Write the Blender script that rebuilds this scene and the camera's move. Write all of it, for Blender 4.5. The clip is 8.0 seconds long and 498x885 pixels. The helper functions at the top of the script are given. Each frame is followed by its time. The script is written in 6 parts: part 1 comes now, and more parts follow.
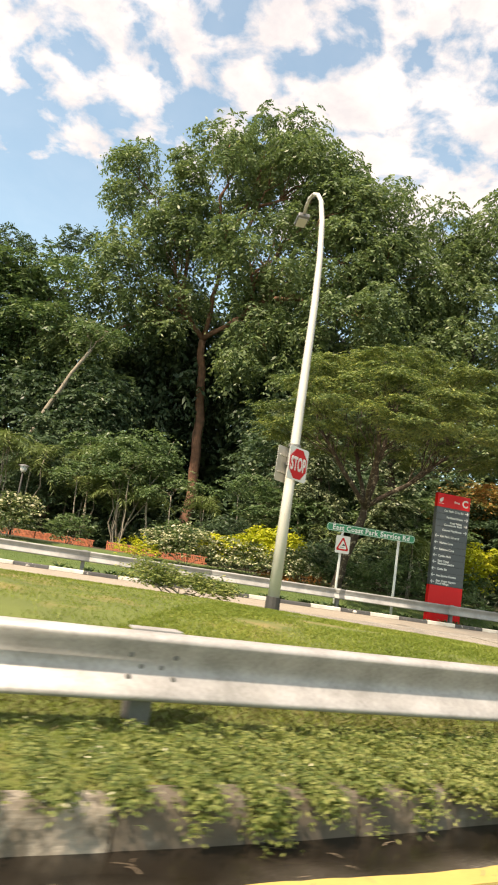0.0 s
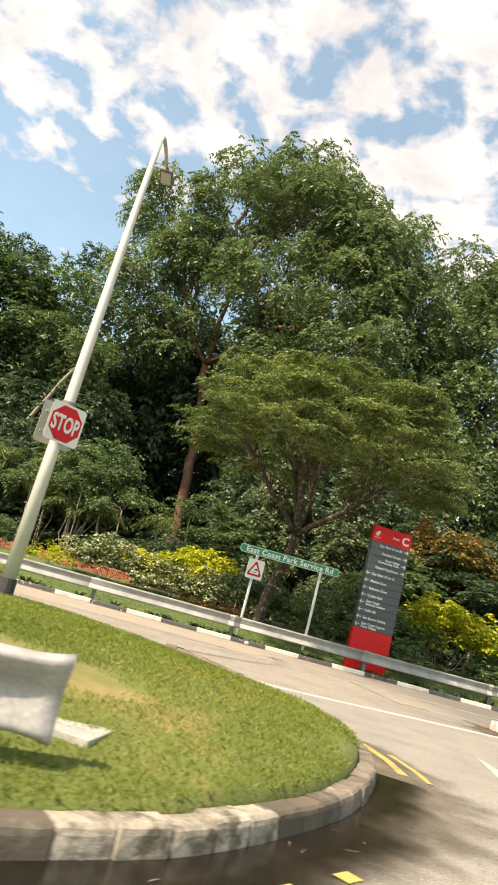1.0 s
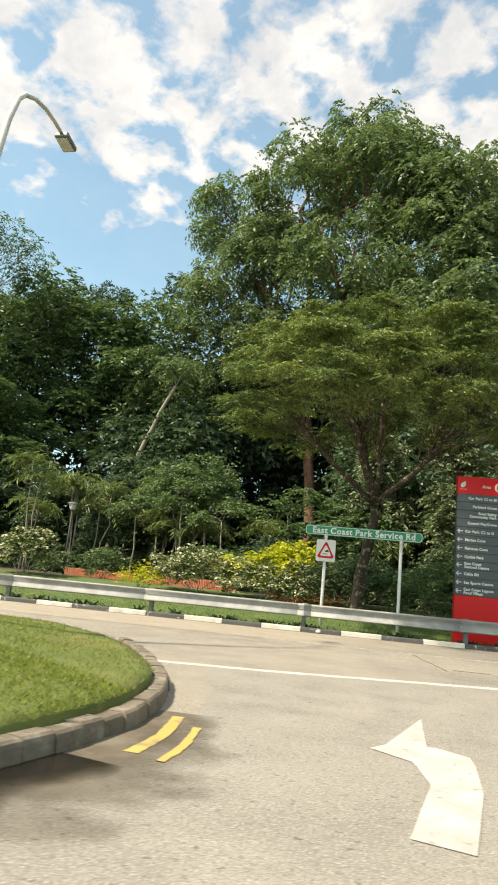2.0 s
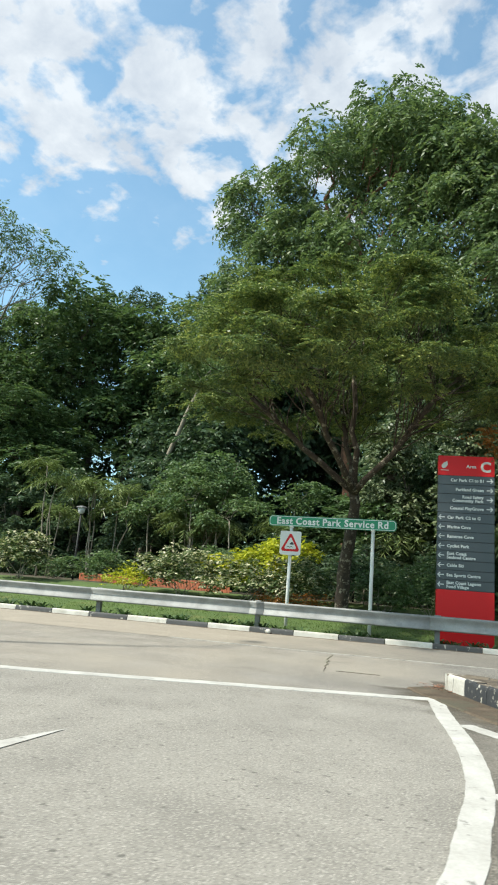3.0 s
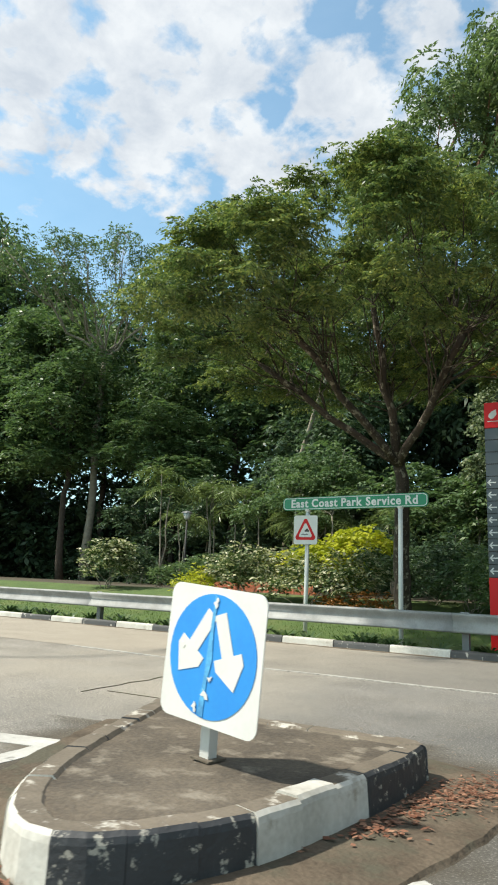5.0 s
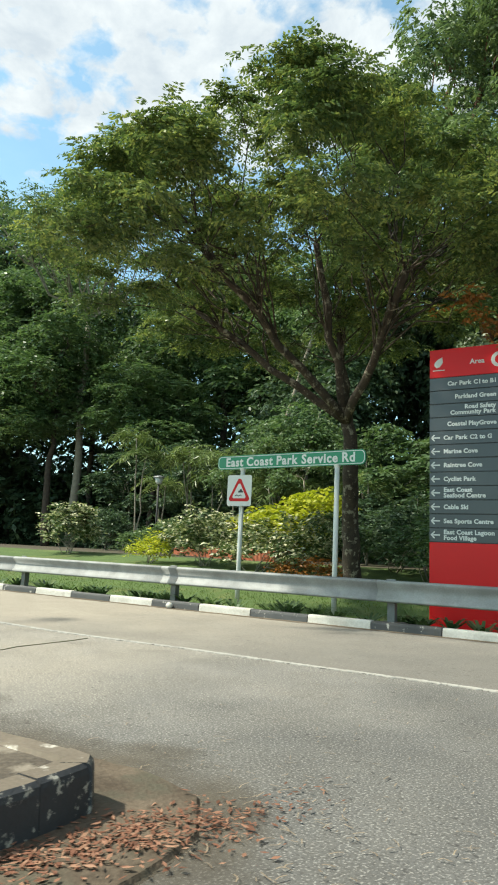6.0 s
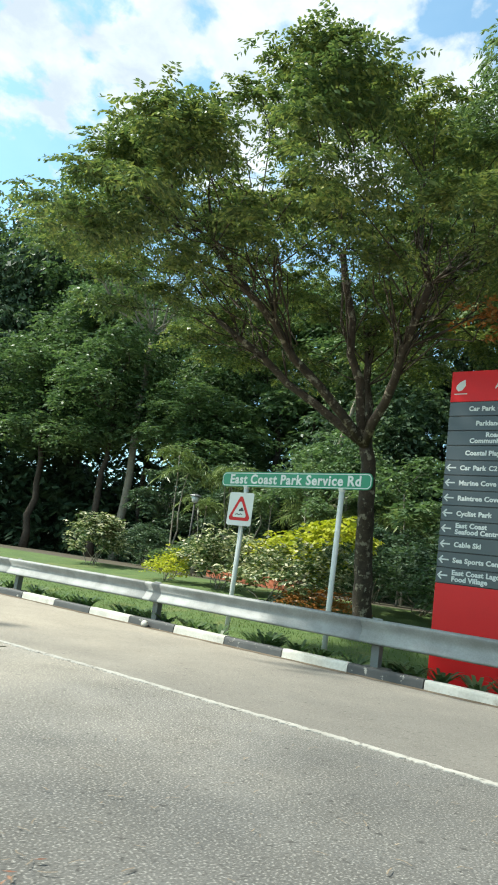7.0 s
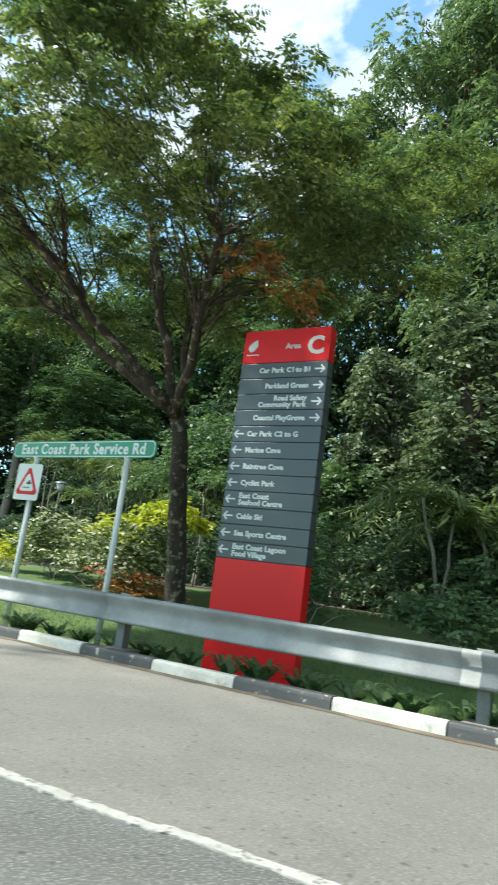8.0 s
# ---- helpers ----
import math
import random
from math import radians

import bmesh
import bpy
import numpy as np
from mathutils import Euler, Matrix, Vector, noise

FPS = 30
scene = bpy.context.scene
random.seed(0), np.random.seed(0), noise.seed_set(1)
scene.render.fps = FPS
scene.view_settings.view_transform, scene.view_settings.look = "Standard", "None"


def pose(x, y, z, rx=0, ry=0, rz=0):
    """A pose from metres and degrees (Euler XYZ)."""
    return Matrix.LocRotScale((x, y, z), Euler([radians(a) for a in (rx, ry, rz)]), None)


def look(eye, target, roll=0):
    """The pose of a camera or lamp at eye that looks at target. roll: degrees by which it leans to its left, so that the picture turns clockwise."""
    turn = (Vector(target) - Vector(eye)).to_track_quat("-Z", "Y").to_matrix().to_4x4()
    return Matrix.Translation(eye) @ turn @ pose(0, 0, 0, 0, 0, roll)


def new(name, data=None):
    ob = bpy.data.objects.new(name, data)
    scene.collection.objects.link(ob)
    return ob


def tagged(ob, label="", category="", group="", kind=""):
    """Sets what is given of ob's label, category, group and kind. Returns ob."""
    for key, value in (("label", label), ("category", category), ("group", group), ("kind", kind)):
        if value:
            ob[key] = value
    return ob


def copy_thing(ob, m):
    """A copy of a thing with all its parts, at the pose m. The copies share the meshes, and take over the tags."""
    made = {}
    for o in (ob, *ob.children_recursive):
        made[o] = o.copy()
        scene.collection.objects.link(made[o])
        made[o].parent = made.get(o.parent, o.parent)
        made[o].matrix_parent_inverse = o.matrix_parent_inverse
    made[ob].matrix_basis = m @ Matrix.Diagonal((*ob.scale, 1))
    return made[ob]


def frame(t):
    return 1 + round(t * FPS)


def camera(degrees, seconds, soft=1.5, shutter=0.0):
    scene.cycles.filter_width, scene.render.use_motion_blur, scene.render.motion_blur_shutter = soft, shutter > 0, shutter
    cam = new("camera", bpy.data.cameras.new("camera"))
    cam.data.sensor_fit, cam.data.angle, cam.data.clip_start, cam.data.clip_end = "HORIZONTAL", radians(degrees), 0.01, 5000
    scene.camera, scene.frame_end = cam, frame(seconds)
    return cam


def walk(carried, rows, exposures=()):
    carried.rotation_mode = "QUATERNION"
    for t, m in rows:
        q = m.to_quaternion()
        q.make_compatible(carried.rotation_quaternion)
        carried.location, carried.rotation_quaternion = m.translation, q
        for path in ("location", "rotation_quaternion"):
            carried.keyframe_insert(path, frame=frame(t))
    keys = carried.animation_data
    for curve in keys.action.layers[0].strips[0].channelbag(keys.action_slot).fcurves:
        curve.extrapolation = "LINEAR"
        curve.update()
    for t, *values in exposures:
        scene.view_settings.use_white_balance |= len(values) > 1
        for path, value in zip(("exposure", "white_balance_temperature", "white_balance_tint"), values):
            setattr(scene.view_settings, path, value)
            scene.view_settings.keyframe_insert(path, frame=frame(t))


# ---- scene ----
cam = camera(40.5, 8.0, soft=1.9, shutter=0.13)
PATH = [
    (0, (3.123, -0.849, 0.96), (2.811, 1.094, 1.315), 8.7),
    (0.5, (5.373, 0.69, 0.967), (5.034, 2.627, 1.333), 7.0),
    (1, (7.107, 1.994, 0.977), (6.627, 3.881, 1.437), 15.3),
    (1.2, (7.764, 2.56, 0.984), (7.103, 4.402, 1.396), 11.6),
    (1.5, (8.627, 3.375, 0.982), (7.781, 5.147, 1.363), 7.8),
    (1.7, (9.143, 3.97, 0.978), (8.262, 5.72, 1.38), 6.5),
    (2.8, (11.564, 7.31, 0.96), (10.505, 8.957, 1.365), 4.7),
    (3, (11.918, 7.894, 0.96), (10.798, 9.497, 1.379), 4.5),
    (3.5, (12.581, 9.283, 0.968), (11.33, 10.785, 1.39), 4.2),
    (4, (13.12, 10.631, 0.971), (11.799, 12.075, 1.381), 3.2),
    (4.5, (13.461, 11.963, 1.001), (12.028, 13.279, 1.461), 3.1),
    (4.7, (13.557, 12.465, 0.996), (12.04, 13.692, 1.436), 3.8),
    (5.8, (13.674, 14.765, 0.995), (12.079, 15.923, 1.333), 1.0),
    (6, (13.63, 15.107, 0.992), (12.041, 16.279, 1.31), 2.6),
    (6.5, (13.643, 15.805, 0.987), (12.006, 16.906, 1.313), 4.5),
    (7, (13.609, 16.536, 0.988), (11.915, 17.527, 1.372), 8.1),
    (7.5, (13.778, 17.523, 1.006), (12.082, 18.505, 1.402), 7.9),
    (8, (14.008, 18.876, 0.962), (12.443, 20.052, 1.372), 7.5),
]
walk(cam, [(t, look(eye, target, roll)) for t, eye, target, roll in PATH],
     exposures=[(0.0, 1.35, 8250, 19), (1.7, 1.27, 8050, 13), (2.8, 1.0, 6450, 6), (4.7, 0.97, 6600, 8), (5.8, 1.08, 6700, 3), (8.0, 1.36, 6100, 2)])

# ---- world, sun ----
SUN_AZ, SUN_EL = radians(211), radians(51)
world = bpy.data.worlds.new("sky")
scene.world = world
world.use_nodes = True
wn, wl = world.node_tree.nodes, world.node_tree.links
wn.clear()
sky = wn.new("ShaderNodeTexSky")
sky.sky_type, sky.sun_disc = "NISHITA", False
sky.sun_elevation, sky.sun_rotation = SUN_EL, SUN_AZ
sky.air_density, sky.dust_density, sky.ozone_density = 1.0, 1.2, 1.0
bg_sky, bg_cloud = wn.new("ShaderNodeBackground"), wn.new("ShaderNodeBackground")
bg_sky.inputs["Strength"].default_value = 0.15
bg_cloud.inputs["Strength"].default_value = 0.485
tint = wn.new("ShaderNodeMix")
tint.data_type, tint.blend_type = "RGBA", "MULTIPLY"
tint.inputs["Factor"].default_value = 1.0
tint.inputs["B"].default_value = (0.72, 0.93, 0.87, 1)
wl.new(sky.outputs[0], tint.inputs["A"])
wl.new(tint.outputs["Result"], bg_sky.inputs["Color"])
tc = wn.new("ShaderNodeTexCoord")
sep = wn.new("ShaderNodeSeparateXYZ")
wl.new(tc.outputs["Generated"], sep.inputs[0])


def wmath(op, a, b):
    n = wn.new("ShaderNodeMath")
    n.operation = op
    for i, v in enumerate((a, b)):
        if isinstance(v, (int, float)):
            n.inputs[i].default_value = v
        else:
            wl.new(v, n.inputs[i])
    return n.outputs[0]


den = wmath("ADD", wmath("MAXIMUM", sep.outputs[2], 0.0), 0.22)
comb = wn.new("ShaderNodeCombineXYZ")
wl.new(wmath("DIVIDE", sep.outputs[0], den), comb.inputs[0])
wl.new(wmath("DIVIDE", sep.outputs[1], den), comb.inputs[1])
comb.inputs[2].default_value = 3.7


def sky_noise(scale, detail, rough):
    n = wn.new("ShaderNodeTexNoise")
    n.inputs["Scale"].default_value, n.inputs["Detail"].default_value = scale, detail
    n.inputs["Roughness"].default_value, n.inputs["Distortion"].default_value = rough, 0.15
    wl.new(comb.outputs[0], n.inputs["Vector"])
    return n.outputs["Fac"]


# small crisp puffs, thick overhead; they stop short of a clear band over the woods
puffs = wmath("ADD", wmath("MULTIPLY", sky_noise(10.0, 8.0, 0.55), 0.8), wmath("MULTIPLY", sky_noise(1.7, 3.0, 0.5), 0.28))
side_u = wmath("DIVIDE", sep.outputs[0], wmath("SQRT", wmath("ADD", wmath("MULTIPLY", sep.outputs[0], sep.outputs[0]), wmath("MULTIPLY", sep.outputs[1], sep.outputs[1])), 0.0))
edge_z = wmath("ADD", 0.43, wmath("MINIMUM", wmath("MAXIMUM", wmath("MULTIPLY", side_u, -0.32), 0.0), 0.11))
rise = wmath("SUBTRACT", sep.outputs[2], edge_z)
lift = wmath("MULTIPLY", wmath("MINIMUM", wmath("MAXIMUM", rise, -0.10), 0.045), 1.7)
cr = wn.new("ShaderNodeValToRGB")
cr.color_ramp.elements[0].position, cr.color_ramp.elements[1].position = 0.51, 0.605
cr.color_ramp.elements[0].color = (0.11, 0.11, 0.11, 1)
wl.new(wmath("ADD", puffs, lift), cr.inputs["Fac"])
# grey bellies in the cloud banks
shade = wn.new("ShaderNodeValToRGB")
shade.color_ramp.elements[0].position, shade.color_ramp.elements[1].position = 0.35, 0.62
shade.color_ramp.elements[0].color, shade.color_ramp.elements[1].color = (0.67, 0.74, 0.85, 1), (0.93, 0.975, 1.045, 1)
wl.new(sky_noise(8.5, 6.0, 0.6), shade.inputs["Fac"])
wl.new(shade.outputs["Color"], bg_cloud.inputs["Color"])
wmix = wn.new("ShaderNodeMixShader")
wl.new(cr.outputs["Color"], wmix.inputs[0])
wl.new(bg_sky.outputs[0], wmix.inputs[1])
wl.new(bg_cloud.outputs[0], wmix.inputs[2])
wout = wn.new("ShaderNodeOutputWorld")
wl.new(wmix.outputs[0], wout.inputs[0])

sun = new("sun", bpy.data.lights.new("sun", "SUN"))
sun.data.energy, sun.data.angle, sun.data.color = 3.4, radians(2.0), (1.0, 0.95, 0.86)
to_sun = Vector((math.sin(SUN_AZ) * math.cos(SUN_EL), math.cos(SUN_AZ) * math.cos(SUN_EL), math.sin(SUN_EL)))
sun.matrix_world = look(to_sun * 100, (0, 0, 0))


# ---- materials ----
def hexc(r, g, b):
    return (r, g, b, 1)


def surface(name, base, dark=None, scale=6.0, fine=60.0, amount=0.5, rough=0.7, metal=0.0, bump=0.15, bump_dist=0.01,
            spec=0.5, third=None, third_scale=1.5, third_at=(0.5, 0.62), vary=0.0):
    """Two scales of noise between base and dark, a third colour in patches, and fine relief."""
    m = bpy.data.materials.new(name)
    m.use_nodes = True
    n, l = m.node_tree.nodes, m.node_tree.links
    bsdf = n["Principled BSDF"]
    dark = dark or tuple(c * 0.6 for c in base)
    geo = n.new("ShaderNodeNewGeometry")
    big, small = n.new("ShaderNodeTexNoise"), n.new("ShaderNodeTexNoise")
    for node, s, d in ((big, scale, 5.0), (small, fine, 3.0)):
        node.inputs["Scale"].default_value, node.inputs["Detail"].default_value = s, d
        l.new(geo.outputs["Position"], node.inputs["Vector"])
    mixf = n.new("ShaderNodeMath")
    mixf.operation = "ADD"
    half = n.new("ShaderNodeMath")
    half.operation = "MULTIPLY"
    half.inputs[1].default_value = 0.5
    l.new(small.outputs["Fac"], half.inputs[0])
    l.new(big.outputs["Fac"], mixf.inputs[0])
    l.new(half.outputs[0], mixf.inputs[1])
    ramp = n.new("ShaderNodeMapRange")
    ramp.inputs["From Min"].default_value, ramp.inputs["From Max"].default_value = 0.55, 0.95
    ramp.inputs["To Min"].default_value, ramp.inputs["To Max"].default_value = 0.0, amount
    l.new(mixf.outputs[0], ramp.inputs["Value"])
    mix = n.new("ShaderNodeMix")
    mix.data_type = "RGBA"
    mix.inputs["A"].default_value, mix.inputs["B"].default_value = hexc(*base), hexc(*dark)
    l.new(ramp.outputs[0], mix.inputs["Factor"])
    out = mix.outputs["Result"]
    if third:
        tn = n.new("ShaderNodeTexNoise")
        tn.inputs["Scale"].default_value, tn.inputs["Detail"].default_value = third_scale, 6.0
        tn.inputs["Roughness"].default_value = 0.65
        l.new(geo.outputs["Position"], tn.inputs["Vector"])
        tr = n.new("ShaderNodeMapRange")
        tr.inputs["From Min"].default_value, tr.inputs["From Max"].default_value = third_at
        l.new(tn.outputs["Fac"], tr.inputs["Value"])
        m2 = n.new("ShaderNodeMix")
        m2.data_type = "RGBA"
        m2.inputs["B"].default_value = hexc(*third)
        l.new(tr.outputs[0], m2.inputs["Factor"])
        l.new(out, m2.inputs["A"])
        out = m2.outputs["Result"]
    if vary:
        info = n.new("ShaderNodeObjectInfo")
        hsv = n.new("ShaderNodeHueSaturation")
        vr = n.new("ShaderNodeMapRange")
        vr.inputs["To Min"].default_value, vr.inputs["To Max"].default_value = 1 - vary, 1 + vary
        l.new(info.outputs["Random"], vr.inputs["Value"])
        l.new(vr.outputs[0], hsv.inputs["Value"])
        l.new(out, hsv.inputs["Color"])
        out = hsv.outputs["Color"]
    l.new(out, bsdf.inputs["Base Color"])
    bsdf.inputs["Roughness"].default_value, bsdf.inputs["Metallic"].default_value = rough, metal
    bsdf.inputs["Specular IOR Level"].default_value = spec
    if bump:
        bn = n.new("ShaderNodeBump")
        bn.inputs["Strength"].default_value, bn.inputs["Distance"].default_value = bump, bump_dist
        l.new(mixf.outputs[0], bn.inputs["Height"])
        l.new(bn.outputs[0], bsdf.inputs["Normal"])
    return m


def leaf(name, a, b, c, translucent=0.35, rough=0.43, spread=0.6):
    """Leaves: each one its own mix of the colours a, b and c, with light passing through."""
    m = bpy.data.materials.new(name)
    m.use_nodes = True
    n, l = m.node_tree.nodes, m.node_tree.links
    bsdf = n["Principled BSDF"]
    geo = n.new("ShaderNodeNewGeometry")
    ramp = n.new("ShaderNodeValToRGB")
    ramp.color_ramp.elements[0].color, ramp.color_ramp.elements[1].color = hexc(*a), hexc(*c)
    ramp.color_ramp.elements.new(0.55).color = hexc(*b)
    patch = n.new("ShaderNodeTexNoise")
    patch.inputs["Scale"].default_value, patch.inputs["Detail"].default_value = 0.6, 3.0
    l.new(geo.outputs["Position"], patch.inputs["Vector"])
    add = n.new("ShaderNodeMath")
    add.operation = "MULTIPLY_ADD"
    add.inputs[1].default_value, add.inputs[2].default_value = spread, -0.5 * spread
    l.new(geo.outputs["Random Per Island"], add.inputs[0])
    add2 = n.new("ShaderNodeMath")
    l.new(add.outputs[0], add2.inputs[0])
    l.new(patch.outputs["Fac"], add2.inputs[1])
    l.new(add2.outputs[0], ramp.inputs["Fac"])
    l.new(ramp.outputs["Color"], bsdf.inputs["Base Color"])
    bsdf.inputs["Roughness"].default_value = rough
    bsdf.inputs["Specular IOR Level"].default_value = 0.32
    tr = n.new("ShaderNodeBsdfTranslucent")
    warm = n.new("ShaderNodeMix")
    warm.data_type, warm.blend_type = "RGBA", "MULTIPLY"
    warm.inputs["Factor"].default_value = 1.0
    warm.inputs["B"].default_value = (1.05, 1.15, 0.75, 1)
    l.new(ramp.outputs["Color"], warm.inputs["A"])
    l.new(warm.outputs["Result"], tr.inputs["Color"])
    mix = n.new("ShaderNodeMixShader")
    mix.inputs[0].default_value = translucent
    l.new(bsdf.outputs[0], mix.inputs[1])
    l.new(tr.outputs[0], mix.inputs[2])
    l.new(mix.outputs[0], n["Material Output"].inputs["Surface"])
    return m


def asphalt(name, base, dark, pale, patch, patch_scale=0.45, x_gain=None):
    """Worn asphalt: binder, dark and pale chippings, and broad stains; last, a gain, and the two x between which it
    fades out.
    """
    m = surface(name, base, dark, 1.6, 55, 0.75, 0.88, bump=0.55, bump_dist=0.008, third=patch, third_scale=patch_scale, third_at=(0.44, 0.66))
    n, l = m.node_tree.nodes, m.node_tree.links
    bsdf = n["Principled BSDF"]
    col = bsdf.inputs["Base Color"].links[0].from_socket
    geo = n.new("ShaderNodeNewGeometry")
    for scale, lo, hi, tint in ((70.0, 0.53, 0.63, dark), (90.0, 0.56, 0.66, pale), (20.0, 0.64, 0.72, tuple(c * 0.55 for c in dark))):
        sp = n.new("ShaderNodeTexNoise")
        sp.inputs["Scale"].default_value, sp.inputs["Detail"].default_value = scale, 2.0
        l.new(geo.outputs["Position"], sp.inputs["Vector"])
        mr = n.new("ShaderNodeMapRange")
        mr.inputs["From Min"].default_value, mr.inputs["From Max"].default_value = lo, hi
        mr.inputs["To Max"].default_value = 0.75
        l.new(sp.outputs["Fac"], mr.inputs["Value"])
        mx = n.new("ShaderNodeMix")
        mx.data_type = "RGBA"
        mx.inputs["B"].default_value = hexc(*tint)
        l.new(mr.outputs[0], mx.inputs["Factor"])
        l.new(col, mx.inputs["A"])
        col = mx.outputs["Result"]
    # colour scaled up and tinted warmer towards low x, its limit shifted by noise
    if x_gain:
        gain, x0, x1 = x_gain
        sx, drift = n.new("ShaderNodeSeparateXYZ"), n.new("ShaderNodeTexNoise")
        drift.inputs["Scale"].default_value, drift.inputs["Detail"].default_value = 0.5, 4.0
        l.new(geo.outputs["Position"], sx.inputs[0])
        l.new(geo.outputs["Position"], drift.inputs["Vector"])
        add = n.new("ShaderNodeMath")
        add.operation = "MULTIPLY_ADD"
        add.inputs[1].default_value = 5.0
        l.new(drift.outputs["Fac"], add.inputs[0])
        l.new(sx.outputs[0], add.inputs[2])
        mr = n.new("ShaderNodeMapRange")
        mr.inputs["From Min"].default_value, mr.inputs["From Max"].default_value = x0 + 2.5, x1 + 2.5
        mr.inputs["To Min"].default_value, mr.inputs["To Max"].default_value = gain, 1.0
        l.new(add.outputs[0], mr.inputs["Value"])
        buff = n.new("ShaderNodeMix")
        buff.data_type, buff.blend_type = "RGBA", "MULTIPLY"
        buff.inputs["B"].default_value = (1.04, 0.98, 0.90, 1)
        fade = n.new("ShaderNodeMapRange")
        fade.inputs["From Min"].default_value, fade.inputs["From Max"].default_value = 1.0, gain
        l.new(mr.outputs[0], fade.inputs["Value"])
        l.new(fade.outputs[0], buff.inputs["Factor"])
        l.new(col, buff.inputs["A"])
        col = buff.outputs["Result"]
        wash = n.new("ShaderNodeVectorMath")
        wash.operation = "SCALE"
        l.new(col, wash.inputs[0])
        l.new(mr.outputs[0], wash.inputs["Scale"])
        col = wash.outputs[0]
    l.new(col, bsdf.inputs["Base Color"])
    return m


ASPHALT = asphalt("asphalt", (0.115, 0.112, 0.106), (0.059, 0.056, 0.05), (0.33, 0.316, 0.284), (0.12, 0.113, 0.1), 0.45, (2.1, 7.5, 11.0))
ASPHALT_SLIP = asphalt("pale_asphalt", (0.28, 0.262, 0.228), (0.145, 0.135, 0.117), (0.42, 0.396, 0.348), (0.24, 0.225, 0.196), 0.6)
ASPHALT_OLD = asphalt("old_dark_asphalt", (0.138, 0.125, 0.104), (0.064, 0.058, 0.048), (0.27, 0.25, 0.21), (0.18, 0.163, 0.135), 1.1)
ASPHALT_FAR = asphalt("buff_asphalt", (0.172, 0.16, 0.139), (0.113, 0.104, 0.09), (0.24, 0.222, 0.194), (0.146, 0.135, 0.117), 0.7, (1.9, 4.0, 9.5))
WHITE_LINE = surface("white_road_paint", (0.50, 0.49, 0.455), (0.32, 0.305, 0.275), 4, 60, 0.8, 0.75, bump=0.4, bump_dist=0.006,
                     third=(0.22, 0.21, 0.19), third_scale=11, third_at=(0.60, 0.68))
LANE_PAINT = surface("scuffed_lane_paint", (0.42, 0.40, 0.36), (0.27, 0.255, 0.225), 5, 60, 0.8, 0.8, bump=0.4, bump_dist=0.006, third=(0.14, 0.13, 0.115), third_scale=16, third_at=(0.55, 0.62))
YELLOW_LINE = surface("yellow_road_paint", (0.46, 0.35, 0.10), (0.33, 0.25, 0.075), 5, 70, 0.5, 0.7, bump=0.3, bump_dist=0.004,
                      third=(0.2, 0.17, 0.11), third_scale=3.0, third_at=(0.56, 0.66))
CONCRETE = surface("old_concrete", (0.27, 0.24, 0.195), (0.13, 0.115, 0.09), 3, 70, 0.8, 0.9, bump=0.5, bump_dist=0.01,
                   third=(0.12, 0.105, 0.085), third_scale=2.2, third_at=(0.52, 0.7), vary=0.12)
CONCRETE_PALE = surface("pale_worn_concrete", (0.40, 0.385, 0.35), (0.24, 0.225, 0.20), 5, 60, 0.8, 0.9, bump=0.6, bump_dist=0.01, third=(0.17, 0.16, 0.13), third_scale=6, third_at=(0.55, 0.68))
DIRTY_CONCRETE = surface("earthy_concrete", (0.128, 0.102, 0.073), (0.05, 0.04, 0.029), 2.2, 45, 1.0, 0.92, bump=0.8, bump_dist=0.015,
                         third=(0.20, 0.17, 0.13), third_scale=5.0, third_at=(0.54, 0.66))
EARTH_SKIRT = surface("earthy_skirt", (0.138, 0.108, 0.078), (0.065, 0.05, 0.036), 3.2, 40, 1.0, 0.95, bump=1.0, bump_dist=0.015, third=(0.085, 0.078, 0.056), third_scale=2.6, third_at=(0.5, 0.62), spec=0.2)
KERB_WHITE = surface("white_kerb_paint", (0.56, 0.54, 0.485), (0.31, 0.285, 0.24), 3.5, 40, 0.7, 0.7, bump=0.4, bump_dist=0.008,
                     third=(0.3, 0.27, 0.22), third_scale=5, third_at=(0.6, 0.72), vary=0.06)
KERB_TOP = surface("scuffed_kerb_top", (0.165, 0.135, 0.10), (0.085, 0.069, 0.05), 3, 50, 0.8, 0.9, bump=0.5, bump_dist=0.01, third=(0.46, 0.43, 0.37), third_scale=5.0, third_at=(0.57, 0.64))
KERB_CHIPPED = surface("chipped_black_kerb_paint", (0.04, 0.042, 0.045), (0.022, 0.023, 0.025), 3.5, 40, 0.5, 0.6, bump=0.6, bump_dist=0.012, third=(0.36, 0.335, 0.28), third_scale=17, third_at=(0.58, 0.63))
KERB_FADED = surface("faded_kerb_paint", (0.42, 0.385, 0.315), (0.20, 0.175, 0.138), 4, 40, 0.9, 0.8, bump=0.8, bump_dist=0.015, third=(0.11, 0.095, 0.07), third_scale=6.0, third_at=(0.45, 0.58), vary=0.12)
KERB_BLACK = surface("black_kerb_paint", (0.07, 0.07, 0.068), (0.04, 0.04, 0.04), 3.5, 40, 0.6, 0.65, bump=0.4, bump_dist=0.008,
                     third=(0.42, 0.39, 0.34), third_scale=9, third_at=(0.60, 0.65), vary=0.15)
KERB_BROWN = surface("mossy_brown_kerb", (0.20, 0.168, 0.128), (0.09, 0.075, 0.055), 3, 45, 0.8, 0.9, bump=0.6, bump_dist=0.012, third=(0.27, 0.245, 0.20), third_scale=4, third_at=(0.56, 0.7), vary=0.16)
